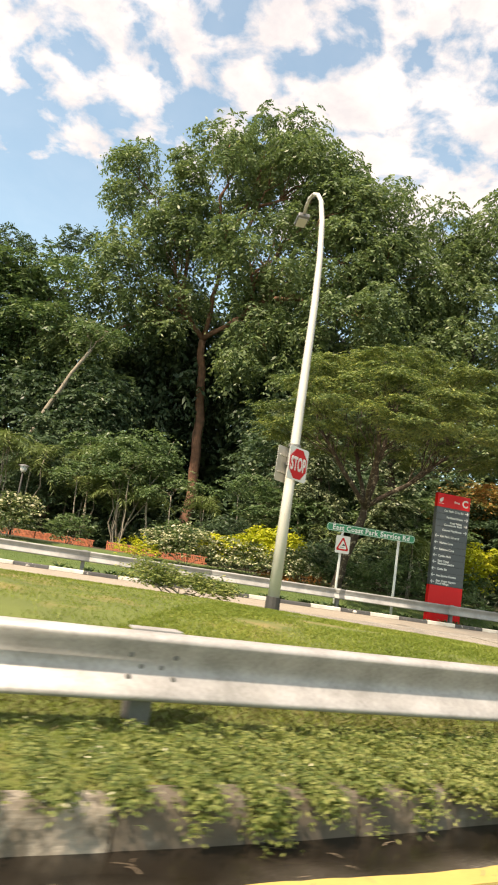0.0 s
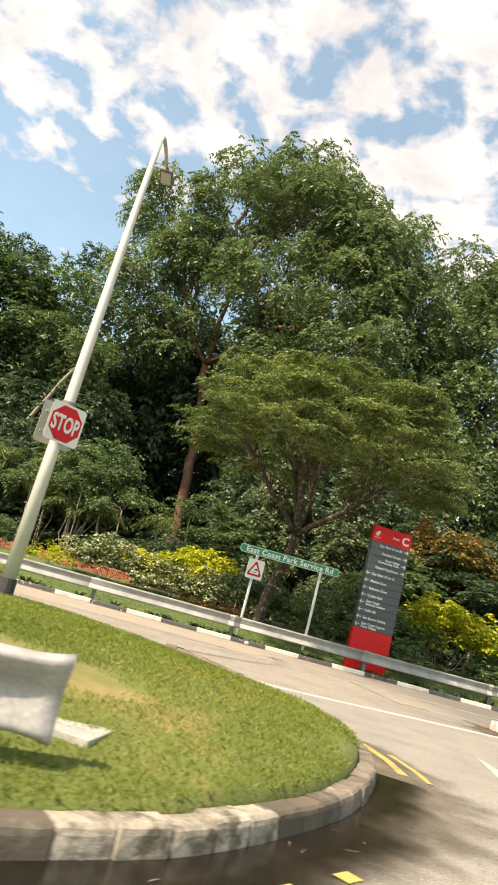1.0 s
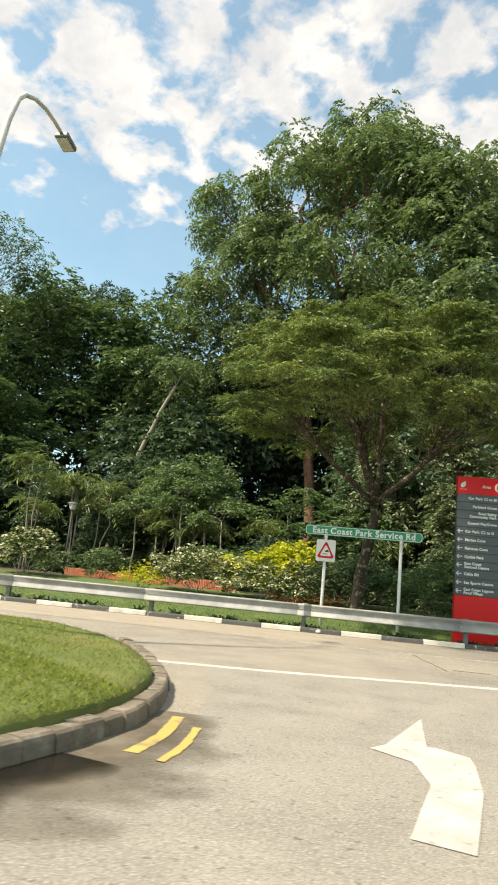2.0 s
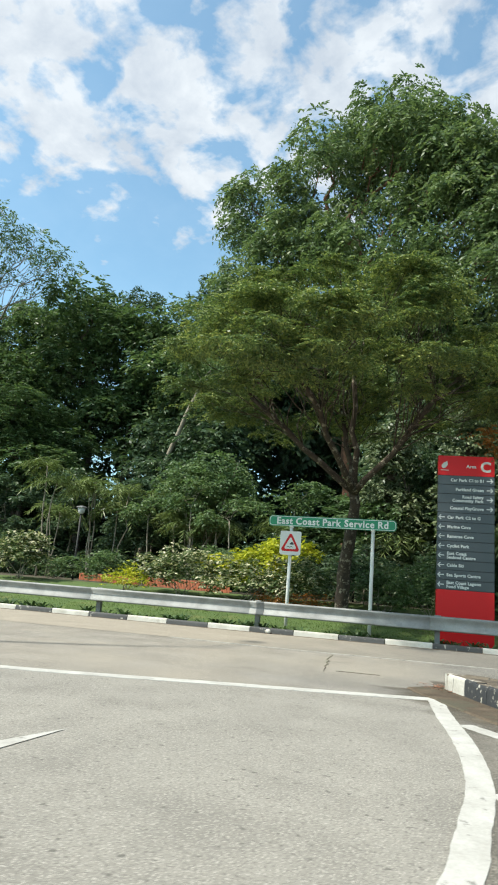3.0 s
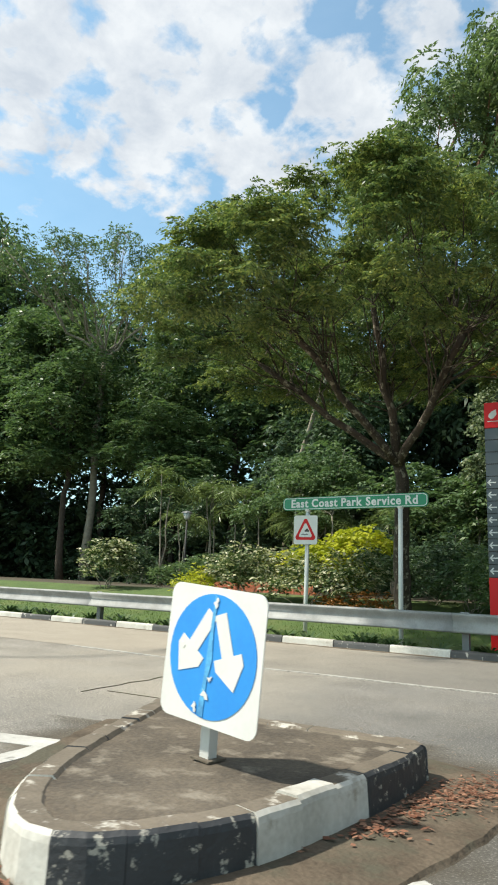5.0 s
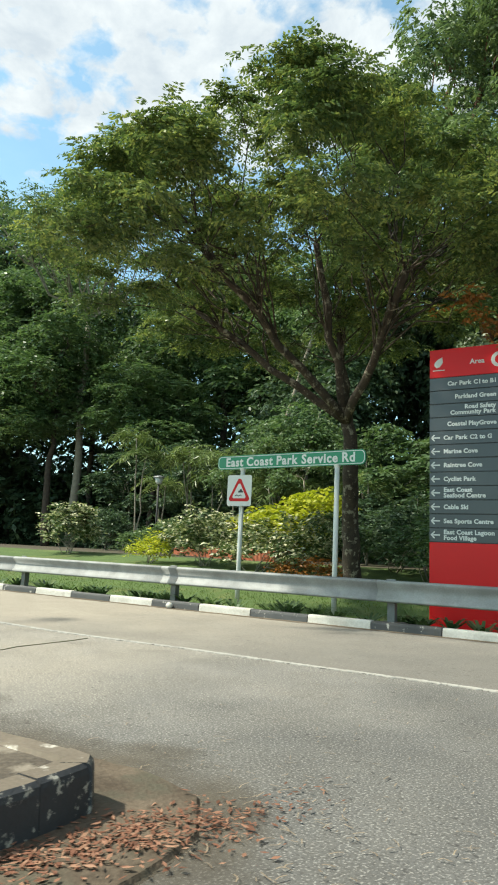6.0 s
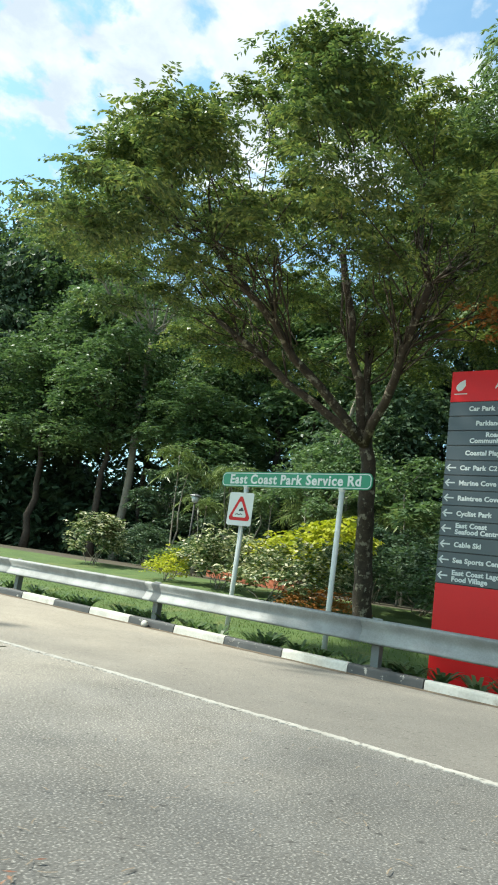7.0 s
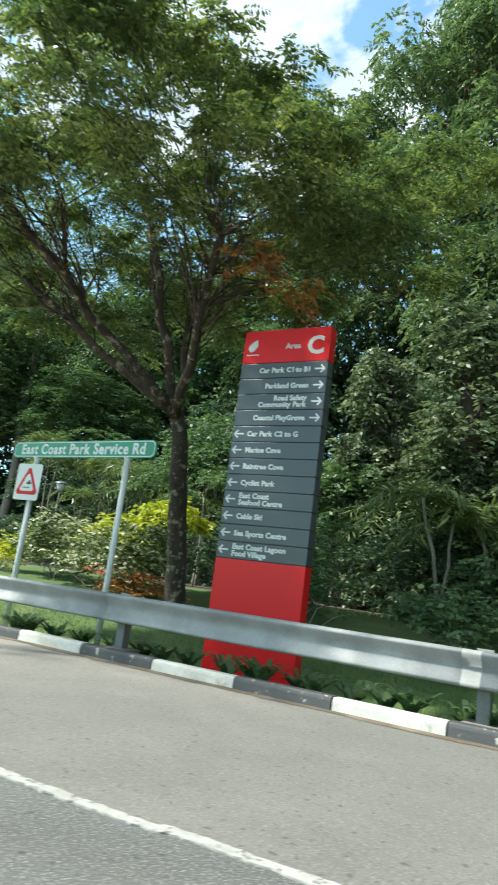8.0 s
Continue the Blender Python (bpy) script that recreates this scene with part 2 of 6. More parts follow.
KERB_GREY = surface("dark_grey_kerb", (0.118, 0.098, 0.073), (0.06, 0.05, 0.037), 3, 40, 0.7, 0.85, bump=0.5, bump_dist=0.01, third=(0.20, 0.185, 0.155), third_scale=4, third_at=(0.58, 0.72), vary=0.12)
STEEL = surface("galvanised_steel", (0.45, 0.434, 0.425), (0.24, 0.235, 0.22), 4, 50, 0.9, 0.55, 0.25, bump=0.06, bump_dist=0.004,
                third=(0.33, 0.32, 0.29), third_scale=2.5, third_at=(0.6, 0.8))
STEEL_AGED = surface("aged_galvanised_steel", (0.33, 0.33, 0.318), (0.20, 0.198, 0.19), 4, 50, 0.8, 0.74, 0.12, bump=0.06, bump_dist=0.004,
                     third=(0.2, 0.2, 0.19), third_scale=2.5, third_at=(0.55, 0.8))
STEEL_DARK = surface("weathered_steel", (0.20, 0.198, 0.19), (0.12, 0.117, 0.11), 5, 60, 0.6, 0.6, 0.4, bump=0.1)
POLE_PAINT = surface("pale_grey_pole_paint", (0.55, 0.54, 0.49), (0.40, 0.39, 0.35), 2.5, 40, 0.5, 0.5, 0.1, bump=0.05)
POST_WHITE = surface("white_post_paint", (0.72, 0.71, 0.67), (0.52, 0.50, 0.45), 2.5, 40, 0.5, 0.5, bump=0.05)
POLE_BLACK = surface("black_bitumen_paint", (0.022, 0.022, 0.022), (0.055, 0.052, 0.047), 6, 40, 0.7, 0.7, bump=0.2)
SIGN_WHITE = surface("white_sign_sheeting", (0.66, 0.65, 0.615), (0.50, 0.48, 0.44), 4, 50, 0.3, 0.35, bump=0.02)
SIGN_RED = surface("red_sign_sheeting", (0.56, 0.013, 0.014), (0.42, 0.012, 0.012), 4, 50, 0.4, 0.45, bump=0.02, spec=0.25)
SIGN_GREEN = surface("green_sign_sheeting", (0.006, 0.21, 0.095), (0.006, 0.16, 0.07), 4, 50, 0.4, 0.35, bump=0.02)
SIGN_BLUE = surface("blue_sign_sheeting", (0.02, 0.22, 0.62), (0.03, 0.30, 0.66), 4, 50, 0.5, 0.35, bump=0.02)
SIGN_SCRAPE = surface("scraped_blue_sheeting", (0.10, 0.42, 0.72), (0.03, 0.12, 0.3), 14, 60, 0.7, 0.5, bump=0.1)
SIGN_BLACK = surface("black_sign_print", (0.02, 0.02, 0.02), None, 4, 50, 0.3, 0.4, bump=0)
SIGN_BACK = surface("grey_sign_back", (0.46, 0.44, 0.40), (0.34, 0.33, 0.30), 4, 50, 0.5, 0.5, 0.3, bump=0.03)
PYLON_RED = surface("red_enamel_panel", (0.68, 0.012, 0.014), (0.60, 0.010, 0.012), 1.5, 40, 0.4, 0.35, bump=0.01, spec=0.28)
PYLON_GREY = surface("charcoal_panel", (0.065, 0.072, 0.078), (0.052, 0.058, 0.063), 1.5, 40, 0.4, 0.32, bump=0.01)
LAMP_GREY = surface("grey_cast_metal", (0.16, 0.165, 0.165), (0.11, 0.11, 0.11), 4, 40, 0.5, 0.5, 0.4, bump=0.05)
LAMP_GLASS = surface("dusty_lamp_lens", (0.5, 0.5, 0.47), (0.4, 0.4, 0.38), 8, 50, 0.4, 0.25, bump=0)
ORANGE = surface("faded_orange_plastic", (0.36, 0.112, 0.052), (0.24, 0.078, 0.04), 6, 50, 0.7, 0.6, bump=0.05, vary=0.2)
SOIL = surface("woodland_soil", (0.085, 0.062, 0.04), (0.04, 0.032, 0.022), 1.5, 30, 0.8, 0.95, bump=0.6, bump_dist=0.03,
               third=(0.06, 0.075, 0.025), third_scale=0.8, third_at=(0.5, 0.65))
TURF = surface("mown_turf", (0.12, 0.15, 0.032), (0.075, 0.098, 0.021), 1.6, 60, 0.8, 0.95, bump=0.7, bump_dist=0.03,
               third=(0.24, 0.185, 0.07), third_scale=0.9, third_at=(0.53, 0.7))
LAWN = surface("green_lawn", (0.085, 0.13, 0.03), (0.05, 0.085, 0.02), 1.6, 60, 0.8, 0.95, bump=0.7, bump_dist=0.03, third=(0.15, 0.15, 0.05), third_scale=0.9, third_at=(0.55, 0.75))
BARK = surface("brown_bark", (0.085, 0.062, 0.046), (0.038, 0.028, 0.021), 5, 30, 0.8, 0.95, bump=0.9, bump_dist=0.03)
BARK_MOTTLED = surface("mottled_bark", (0.072, 0.05, 0.035), (0.03, 0.021, 0.015), 6, 30, 0.9, 0.95, bump=0.9, bump_dist=0.03,
                       third=(0.26, 0.22, 0.165), third_scale=7, third_at=(0.55, 0.63))
BARK_RED = surface("reddish_flaking_bark", (0.23, 0.115, 0.07), (0.085, 0.048, 0.032), 3, 20, 0.8, 0.95, bump=0.8, bump_dist=0.04)
BARK_PALE = surface("pale_grey_bark", (0.30, 0.26, 0.20), (0.15, 0.13, 0.10), 4, 30, 0.7, 0.95, bump=0.6, bump_dist=0.02)

LEAF_RAIN = leaf("feathery_green_leaves", (0.055, 0.096, 0.04), (0.135, 0.188, 0.068), (0.36, 0.375, 0.118), 0.29, 0.36, 0.85)
LEAF_BIG = leaf("drooping_green_leaves", (0.06, 0.098, 0.047), (0.135, 0.19, 0.085), (0.25, 0.30, 0.13), 0.36)
LEAF_DARK = leaf("dark_green_leaves", (0.031, 0.058, 0.033), (0.066, 0.108, 0.058), (0.135, 0.185, 0.09), 0.33)
LEAF_MID = leaf("mid_green_leaves", (0.054, 0.096, 0.043), (0.102, 0.162, 0.068), (0.20, 0.255, 0.11), 0.36)
LEAF_WEED = leaf("olive_weed_leaves", (0.07, 0.112, 0.03), (0.168, 0.208, 0.056), (0.33, 0.34, 0.12), 0.38, 0.5, 1.1)
LEAF_YELLOW = leaf("golden_yellow_leaves", (0.18, 0.22, 0.02), (0.42, 0.43, 0.035), (0.60, 0.54, 0.05), 0.35)
LEAF_CREAM = leaf("cream_flecked_leaves", (0.055, 0.09, 0.033), (0.12, 0.16, 0.055), (0.62, 0.58, 0.40), 0.3, 0.43, 1.3)
LEAF_PALM = leaf("palm_leaves", (0.075, 0.115, 0.042), (0.155, 0.205, 0.075), (0.29, 0.33, 0.125), 0.34, 0.35)
LEAF_ORANGE = leaf("orange_red_leaves", (0.09, 0.07, 0.02), (0.32, 0.12, 0.03), (0.45, 0.17, 0.05), 0.3)
LEAF_COPPER = leaf("copper_leaves", (0.06, 0.08, 0.025), (0.15, 0.13, 0.04), (0.36, 0.19, 0.06), 0.33, 0.45, 1.0)
LEAF_DRY = leaf("dry_fallen_leaves", (0.095, 0.042, 0.024), (0.21, 0.092, 0.056), (0.34, 0.195, 0.125), 0.1, 0.7, 0.9)
STALK = surface("dry_stalks", (0.28, 0.22, 0.15), (0.13, 0.09, 0.055), 8, 50, 0.8, 0.8, bump=0)
LEAF_IVY = leaf("ivy_leaves", (0.058, 0.085, 0.045), (0.125, 0.16, 0.083), (0.27, 0.30, 0.175), 0.28, 0.4, 1.0)
GRASS = leaf("grass_blades", (0.095, 0.14, 0.02), (0.175, 0.225, 0.034), (0.32, 0.32, 0.075), 0.35, 0.55)
GRASS_LAWN = leaf("lawn_blades", (0.06, 0.11, 0.022), (0.11, 0.17, 0.035), (0.2, 0.24, 0.06), 0.35, 0.55)
GRASS_DRY = leaf("dry_grass_blades", (0.07, 0.08, 0.02), (0.13, 0.13, 0.04), (0.24, 0.2, 0.08), 0.3, 0.6)


# ---- mesh helpers ----
def thing(name, loc=(0, 0, 0), rz=0.0, label="", category="", group="", kind="", ry=0.0):
    ob = new(name)
    ob.empty_display_size = 0.1
    ob.matrix_world = pose(*loc, 0, ry, rz)
    return tagged(ob, label, category, group, kind)


def as_mesh(bm, name, smooth=False):
    me = bpy.data.meshes.new(name)
    bmesh.ops.recalc_face_normals(bm, faces=bm.faces)
    for f in bm.faces:
        f.smooth = smooth
    bm.to_mesh(me)
    bm.free()
    return me


def part(name, bm, material, parent=None, label="", smooth=False, m=None, kind="", category=""):
    me = as_mesh(bm, name, smooth) if isinstance(bm, bmesh.types.BMesh) else bm
    if not me.materials:
        me.materials.append(material)
    ob = new(name, me)
    if parent:
        ob.parent = parent
    if m:
        ob.matrix_basis = m
    return tagged(ob, label, category, "", kind)


def b_box(sx, sy, sz, c=(0, 0, 0), bevel=0.0, m=None, bm=None):
    bm = bm or bmesh.new()
    mat = (m or Matrix()) @ Matrix.Translation(c) @ Matrix.Diagonal((sx, sy, sz, 1))
    r = bmesh.ops.create_cube(bm, size=1, matrix=mat)
    if bevel:
        vs = set(r["verts"])
        bmesh.ops.bevel(bm, geom=[e for e in bm.edges if e.verts[0] in vs and e.verts[1] in vs], offset=bevel,
                        segments=2, affect="EDGES", profile=0.5)
    return bm


def b_tube(pts, radii, n=8, bm=None, twist=0.0):
    bm = bm or bmesh.new()
    pts = [Vector(p) for p in pts]
    rings = []
    for i, p in enumerate(pts):
        d = (pts[min(i + 1, len(pts) - 1)] - pts[max(i - 1, 0)]).normalized()
        a = Vector((0, 1, 0)) if abs(d.y) < 0.9 else Vector((1, 0, 0))
        u = d.cross(a).normalized()
        v = d.cross(u)
        rings.append([bm.verts.new(p + float(radii[i]) * (math.cos(k * math.tau / n + twist) * u + math.sin(k * math.tau / n + twist) * v)) for k in range(n)])
    for r0, r1 in zip(rings, rings[1:]):
        for k in range(n):
            bm.faces.new((r0[k], r0[(k + 1) % n], r1[(k + 1) % n], r1[k]))
    bm.faces.new(rings[0][::-1])
    bm.faces.new(rings[-1])
    return bm


def b_plate(outline, thick, y=0.0, bevel=0.0):
    """A plate in the local xz plane; its front lies at y - thick, facing -y."""
    bm = bmesh.new()
    f = bm.faces.new([bm.verts.new((x, y, z)) for x, z in outline])
    r = bmesh.ops.extrude_face_region(bm, geom=[f])
    bmesh.ops.translate(bm, verts=[v for v in r["geom"] if isinstance(v, bmesh.types.BMVert)], vec=(0, -thick, 0))
    return bm


def rounded(w, h, r, n=5, cx=0.0, cz=0.0):
    out = []
    for sx, sz, a0 in ((1, 1, 0), (-1, 1, 90), (-1, -1, 180), (1, -1, 270)):
        for i in range(n + 1):
            a = radians(a0 + 90 * i / n)
            out.append((cx + sx * (w / 2 - r) + r * math.cos(a), cz + sz * (h / 2 - r) + r * math.sin(a)))
    return out


def b_flat(outline, z):
    bm = bmesh.new()
    f = bm.faces.new([bm.verts.new((x, y, z)) for x, y in outline])
    bmesh.ops.triangulate(bm, faces=[f])
    return bm


def words(text, size, align="LEFT", bold=0.0, extrude=0.002, spacing=1.0):
    """The built-in font as a mesh in the local xz plane, facing -y."""
    cu = bpy.data.curves.new("letters", "FONT")
    cu.body, cu.size, cu.align_x, cu.offset, cu.extrude = text, size, align, bold, extrude
    cu.space_character, cu.resolution_u = spacing, 3
    ob = new("letters", cu)
    bpy.context.view_layer.update()
    me = bpy.data.meshes.new_from_object(ob.evaluated_get(bpy.context.evaluated_depsgraph_get()))
    bpy.data.objects.remove(ob)
    me.transform(pose(0, 0, 0, 90, 0, 0))
    me.materials.clear()
    return me


GLYPHS = {}


def reach(me):
    """How far a mesh of letters goes to the right."""
    xs = np.zeros(3 * len(me.vertices))
    me.vertices.foreach_get("co", xs)
    return float(xs[0::3].max())


def glyph(c, size, bold, spacing):
    key = (c, size, bold)
    if key not in GLYPHS:
        GLYPHS[key] = words(c, size, "LEFT", bold, 0.002, spacing)
        GLYPHS[key].name = "letter"
    return GLYPHS[key]


def lettering(text, size, parent, m, align="LEFT", bold=0.0, spacing=1.0, squeeze=1.0, leading=0.95):
    """Each letter as a part of its own, laid out in lines."""
    for row, line_text in enumerate(text.split("\n")):
        made, x = [], 0.0
        for w in line_text.split():
            for k, c in enumerate(w):
                g = glyph(c, size, bold, spacing)
                run = words(w[:k + 1], size, "LEFT", bold, 0.002, spacing)
                end = reach(run)
                bpy.data.meshes.remove(run)
                made.append((g, x + end - reach(g)))
            x += end + size * 0.30 * spacing
        total = x - size * 0.30 * spacing
        start = {"LEFT": 0.0, "CENTER": -total / 2, "RIGHT": -total}[align]
        for me, wx in made:
            part("letter", me, SIGN_WHITE, parent, m=m @ Matrix.Translation(((start + wx) * squeeze, 0, -row * leading * size)) @ Matrix.Diagonal((squeeze, 1, 1, 1)))


def smooth_line(pts, step, closed=False):
    """Catmull-Rom through pts, resampled at even steps."""
    p = [Vector((*q, 0)[:3]) for q in pts]
    fine = []
    for i in range(len(p) - (0 if closed else 1)):
        if closed:
            a, b, c, d = p[i - 1], p[i], p[(i + 1) % len(p)], p[(i + 2) % len(p)]
        else:
            a, b, c, d = p[max(i - 1, 0)], p[i], p[i + 1], p[min(i + 2, len(p) - 1)]
        for k in range(24):
            t = k / 24
            fine.append(0.5 * ((2 * b) + (c - a) * t + (2 * a - 5 * b + 4 * c - d) * t * t + (3 * b - a - 3 * c + d) * t ** 3))
    fine.append(p[0].copy() if closed else p[-1].copy())
    out, left = [fine[0]], step
    for a, b in zip(fine, fine[1:]):
        seg = (b - a).length
        pos = 0.0
        while seg - pos >= left:
            pos += left
            out.append(a.lerp(b, pos / seg))
            left = step
        left -= seg - pos
    return out


def side_of(line, i):
    d = (line[min(i + 1, len(line) - 1)] - line[max(i - 1, 0)]).normalized()
    return Vector((-d.y, d.x, 0))


def b_strip(line, offset, width, z, fray=0.0):
    """A painted strip along a line, at an offset to its left, with thin sides and uneven edges."""
    bm = bmesh.new()
    rows = []
    for i, p in enumerate(line):
        n = side_of(line, i)
        e = [(s, (offset + s * width / 2 + fray * (noise.noise((p.x * 26 + s * 7, p.y * 26, z * 50)) + 0.6 * noise.noise((p.x * 60, p.y * 60, s))))) for s in (-1, 1)]
        lo, hi = e[0][1], e[1][1]
        rows.append([bm.verts.new((*(p + n * o).xy, h)) for o, h in ((lo, 0.0005), (lo, z), (hi, z), (hi, 0.0005))])
    for a, b in zip(rows, rows[1:]):
        for j in range(3):
            bm.faces.new((a[j], b[j], b[j + 1], a[j + 1]))
    return bm


def b_sweep(line, profile, bm=None):
    """Sweep a closed profile of (offset to the left, z) along a line."""
    bm = bm or bmesh.new()
    rings = []
    for i, p in enumerate(line):
        n = side_of(line, i)
        rings.append([bm.verts.new((*(p + n * o).xy, p.z + z)) for o, z in profile])
    k = len(profile)
    for a, b in zip(rings, rings[1:]):
        for j in range(k):
            bm.faces.new((a[j], a[(j + 1) % k], b[(j + 1) % k], b[j]))
    bm.faces.new(rings[0])
    bm.faces.new(rings[-1][::-1])
    return bm


# ---- foliage helpers ----
def quads_mesh(name, quads):
    """One mesh of loose quads, from an array (n, 4, 3)."""
    n = len(quads)
    me = bpy.data.meshes.new(name)
    me.vertices.add(4 * n)
    me.loops.add(4 * n)
    me.polygons.add(n)
    me.vertices.foreach_set("co", np.ascontiguousarray(quads, dtype=np.float32).ravel())
    me.loops.foreach_set("vertex_index", np.arange(4 * n, dtype=np.int32))
    me.polygons.foreach_set("loop_start", np.arange(0, 4 * n, 4, dtype=np.int32))
    me.update(calc_edges=True)
    return me


def unit(a):
    return a / np.maximum(np.linalg.norm(a, axis=-1, keepdims=True), 1e-6)


def fronds(o, d, length, pairs, ll, lw, droop, rng, tumble=0.35):
    """Leaflets in pairs along sprays that start at o, go along d and droop."""
    n = len(o)
    d = unit(d)
    side = unit(np.cross(d, np.array([0, 0, 1.0])) + rng.normal(0, 0.15, (n, 3)))
    out = []
    for j in range(pairs):
        t = ((j + 0.6) / pairs)
        p = o + d * (length * t)[:, None] - np.array([0, 0, 1.0]) * (droop * length * t * t)[:, None]
        fwd = unit(d - np.array([0, 0, 2.0]) * (droop * t)[:, None])
        taper = 1.0 - 0.45 * abs(t - 0.45)
        for s in (-1, 1):
            ld = unit(side * s * 0.85 + fwd * 0.55 + rng.normal(0, 0.22, (n, 3)) - np.array([0, 0, 0.25]))
            size = (ll * taper * rng.uniform(0.75, 1.25, n))[:, None]
            w = unit(np.cross(ld, rng.normal(0, tumble, (n, 3)) + np.array([0, 0, 1.0]))) * (lw / ll) * size * 0.5
            mid = p + ld * size * 0.45
            out.append(np.stack([p, mid + w, p + ld * size, mid - w], axis=1))
    return np.concatenate(out)


def crown(lobes, rng, per_area=0.8, r_cl=0.7, nf=10, length=0.7, pairs=4, ll=0.3, lw=0.1, droop=0.4,
          elev=(-0.3, 0.5), inner=0.45, flat=0.6, low=-0.45, tumble=0.6, tuft=0.0):
    """Clumps of sprays scattered over and in ellipsoids (x, y, z, rx, ry, rz); tuft: the radius of domed clumps."""
    os, ds = [], []
    centres = []
    for x, y, z, rx, ry, rz in lobes:
        area = 4 * math.pi * ((rx * ry) ** 1.6 / 3 + (rx * rz) ** 1.6 / 3 + (ry * rz) ** 1.6 / 3) ** (1 / 1.6)
        n = max(6, int(area * per_area))
        u = unit(rng.normal(0, 1, (3 * n, 3)))
        u = u[u[:, 2] > low][:n]
        rad = 1 - inner * rng.uniform(0, 1, len(u)) ** 1.5
        rad *= 1 + np.clip(rng.normal(0, 0.08, len(u)), -0.2, 0.1)
        c = np.array([x, y, z]) + u * np.array([rx, ry, rz]) * rad[:, None]
        centres.append(c)
        size = rng.uniform(0.6, 1.3, len(c))
        rep = np.repeat(np.arange(len(c)), np.maximum(3, (nf * size).astype(int)))
        m = len(rep)
        if tuft:
            v = unit(rng.normal(0, 1, (m, 3)) + np.array([0, 0, 0.45]))
            os.append(c[rep] + v * np.array([1, 1, flat]) * (tuft * size[rep] * rng.uniform(0.45, 1.0, m))[:, None])
            ds.append(v * np.array([1, 1, 0.7]) + rng.normal(0, 0.3, (m, 3)) + u[rep] * np.array([0.3, 0.3, 0.0]))
            continue
        os.append(c[rep] + rng.normal(0, 1, (m, 3)) * np.array([1, 1, flat]) * r_cl * 0.35 * size[rep][:, None])
        a = rng.uniform(0, math.tau, m)
        d = np.stack([np.cos(a), np.sin(a), rng.uniform(*elev, m)], axis=1) + u[rep] * np.array([0.55, 0.55, 0.15])
        ds.append(d)
    o, d = np.concatenate(os), np.concatenate(ds)
    L = length * rng.uniform(0.6, 1.3, len(o))
    return fronds(o, d, L, pairs, ll, lw, np.full(len(o), droop), rng, tumble), np.concatenate(centres)


def bent(a, b, rng, wobble, n=6, sag=0.0):
    a, b = Vector(a), Vector(b)
    size = (b - a).length
    pts = []
    for i in range(n):
        t = i / (n - 1)
        k = math.sin(math.pi * t)
        pts.append(a.lerp(b, t) + Vector(rng.normal(0, 1, 3)) * wobble * size * k * 0.5 + Vector((0, 0, -sag * size * k)))
    return pts


def tree(name, base, label, trunk, radii, lobes, bark, leaves, seed, limb_r=0.5, twigs=10, fork=None, sag=-0.08, trunk_label="", group="", forks=(), **style):
    """A tree: tapered trunk, one limb to each lobe, twigs, and a crown of sprays. trunk and lobes in world metres."""
    rng = np.random.default_rng(seed)
    B = Vector(base)
    t = thing(name, base, 0, label, "tree", group)
    pts = []
    for a, b in zip(trunk, trunk[1:]):
        seg = bent(a, b, rng, 0.035, 5)
        pts += seg[:-1] if b is not trunk[-1] else seg
    rr = [np.interp(i / (len(pts) - 1), np.linspace(0, 1, len(radii)), radii) for i in range(len(pts))]
    rr[0] *= 1.2
    part("trunk", b_tube([p - B for p in pts], rr, 10), bark, t, trunk_label, True)
    rel = [(x - B.x, y - B.y, z - B.z, rx, ry, rz) for x, y, z, rx, ry, rz in lobes]
    quads, centres = crown(rel, rng, **style)
    top = Vector(fork or trunk[-1]) - B
    tw = bmesh.new()
    starts = {}
    for p, which in forks:
        q = Vector(p) - B
        main = bent(top - Vector((0, 0, 0.25)), q, rng, 0.025, 7, 0.015)
        part("limb", b_tube(main, [radii[-1] * (0.78 - 0.05 * i) for i in range(7)], 8), bark, t, "", True)
        for w in which:
            starts[w] = main[int(rng.integers(3, 7))]
    for li, (x, y, z, rx, ry, rz) in enumerate(rel):
        end = Vector((x, y, z + 0.1 * rz))
        path = bent(starts.get(li, top), end, rng, 0.10, 7, sag)
        r0 = radii[-1] * limb_r * (1.25 if rx > 2.5 else 0.9)
        part("limb", b_tube(path, [r0 * (1 - 0.12 * i) for i in range(7)], 7), bark, t, "", True)
        near = centres[np.argsort(np.linalg.norm(centres - np.array(end), axis=1) + rng.uniform(0, 0.6 * rx, len(centres)))[:twigs * 3]]
        for c in near[::3]:
            s = path[int(rng.integers(2, 7))]
            b_tube(bent(s, c, rng, 0.14, 5, -0.06), [r0 * 0.34, r0 * 0.26, r0 * 0.19, r0 * 0.13, r0 * 0.07], 5, tw)
    part("branchwork", tw, bark, t, "", True, kind="stuff")
    part("crown", quads_mesh("crown", quads), leaves, t, "", kind="stuff")
    return t


# ---- ground, roads, islands ----
FAR_DIR = Vector((0.9345, 0.3559, 0)).normalized()
FAR_N = Vector((-FAR_DIR.y, FAR_DIR.x, 0))
FAR_0 = Vector((4.205, 21.19, 0))


def bow(s):
    """The far kerb's gentle bend: metres behind the straight line at s."""
    c = np.clip(s, -8.0, 12.0)
    return 0.00166 * c * c + 0.00332 * c * (s - c)


def far(s, off=0.0, z=0.0):
    """A point s metres along the far kerb's face and off metres behind it."""
    return FAR_0 + FAR_DIR * float(s) + FAR_N * float(off + bow(s)) + Vector((0, 0, z))


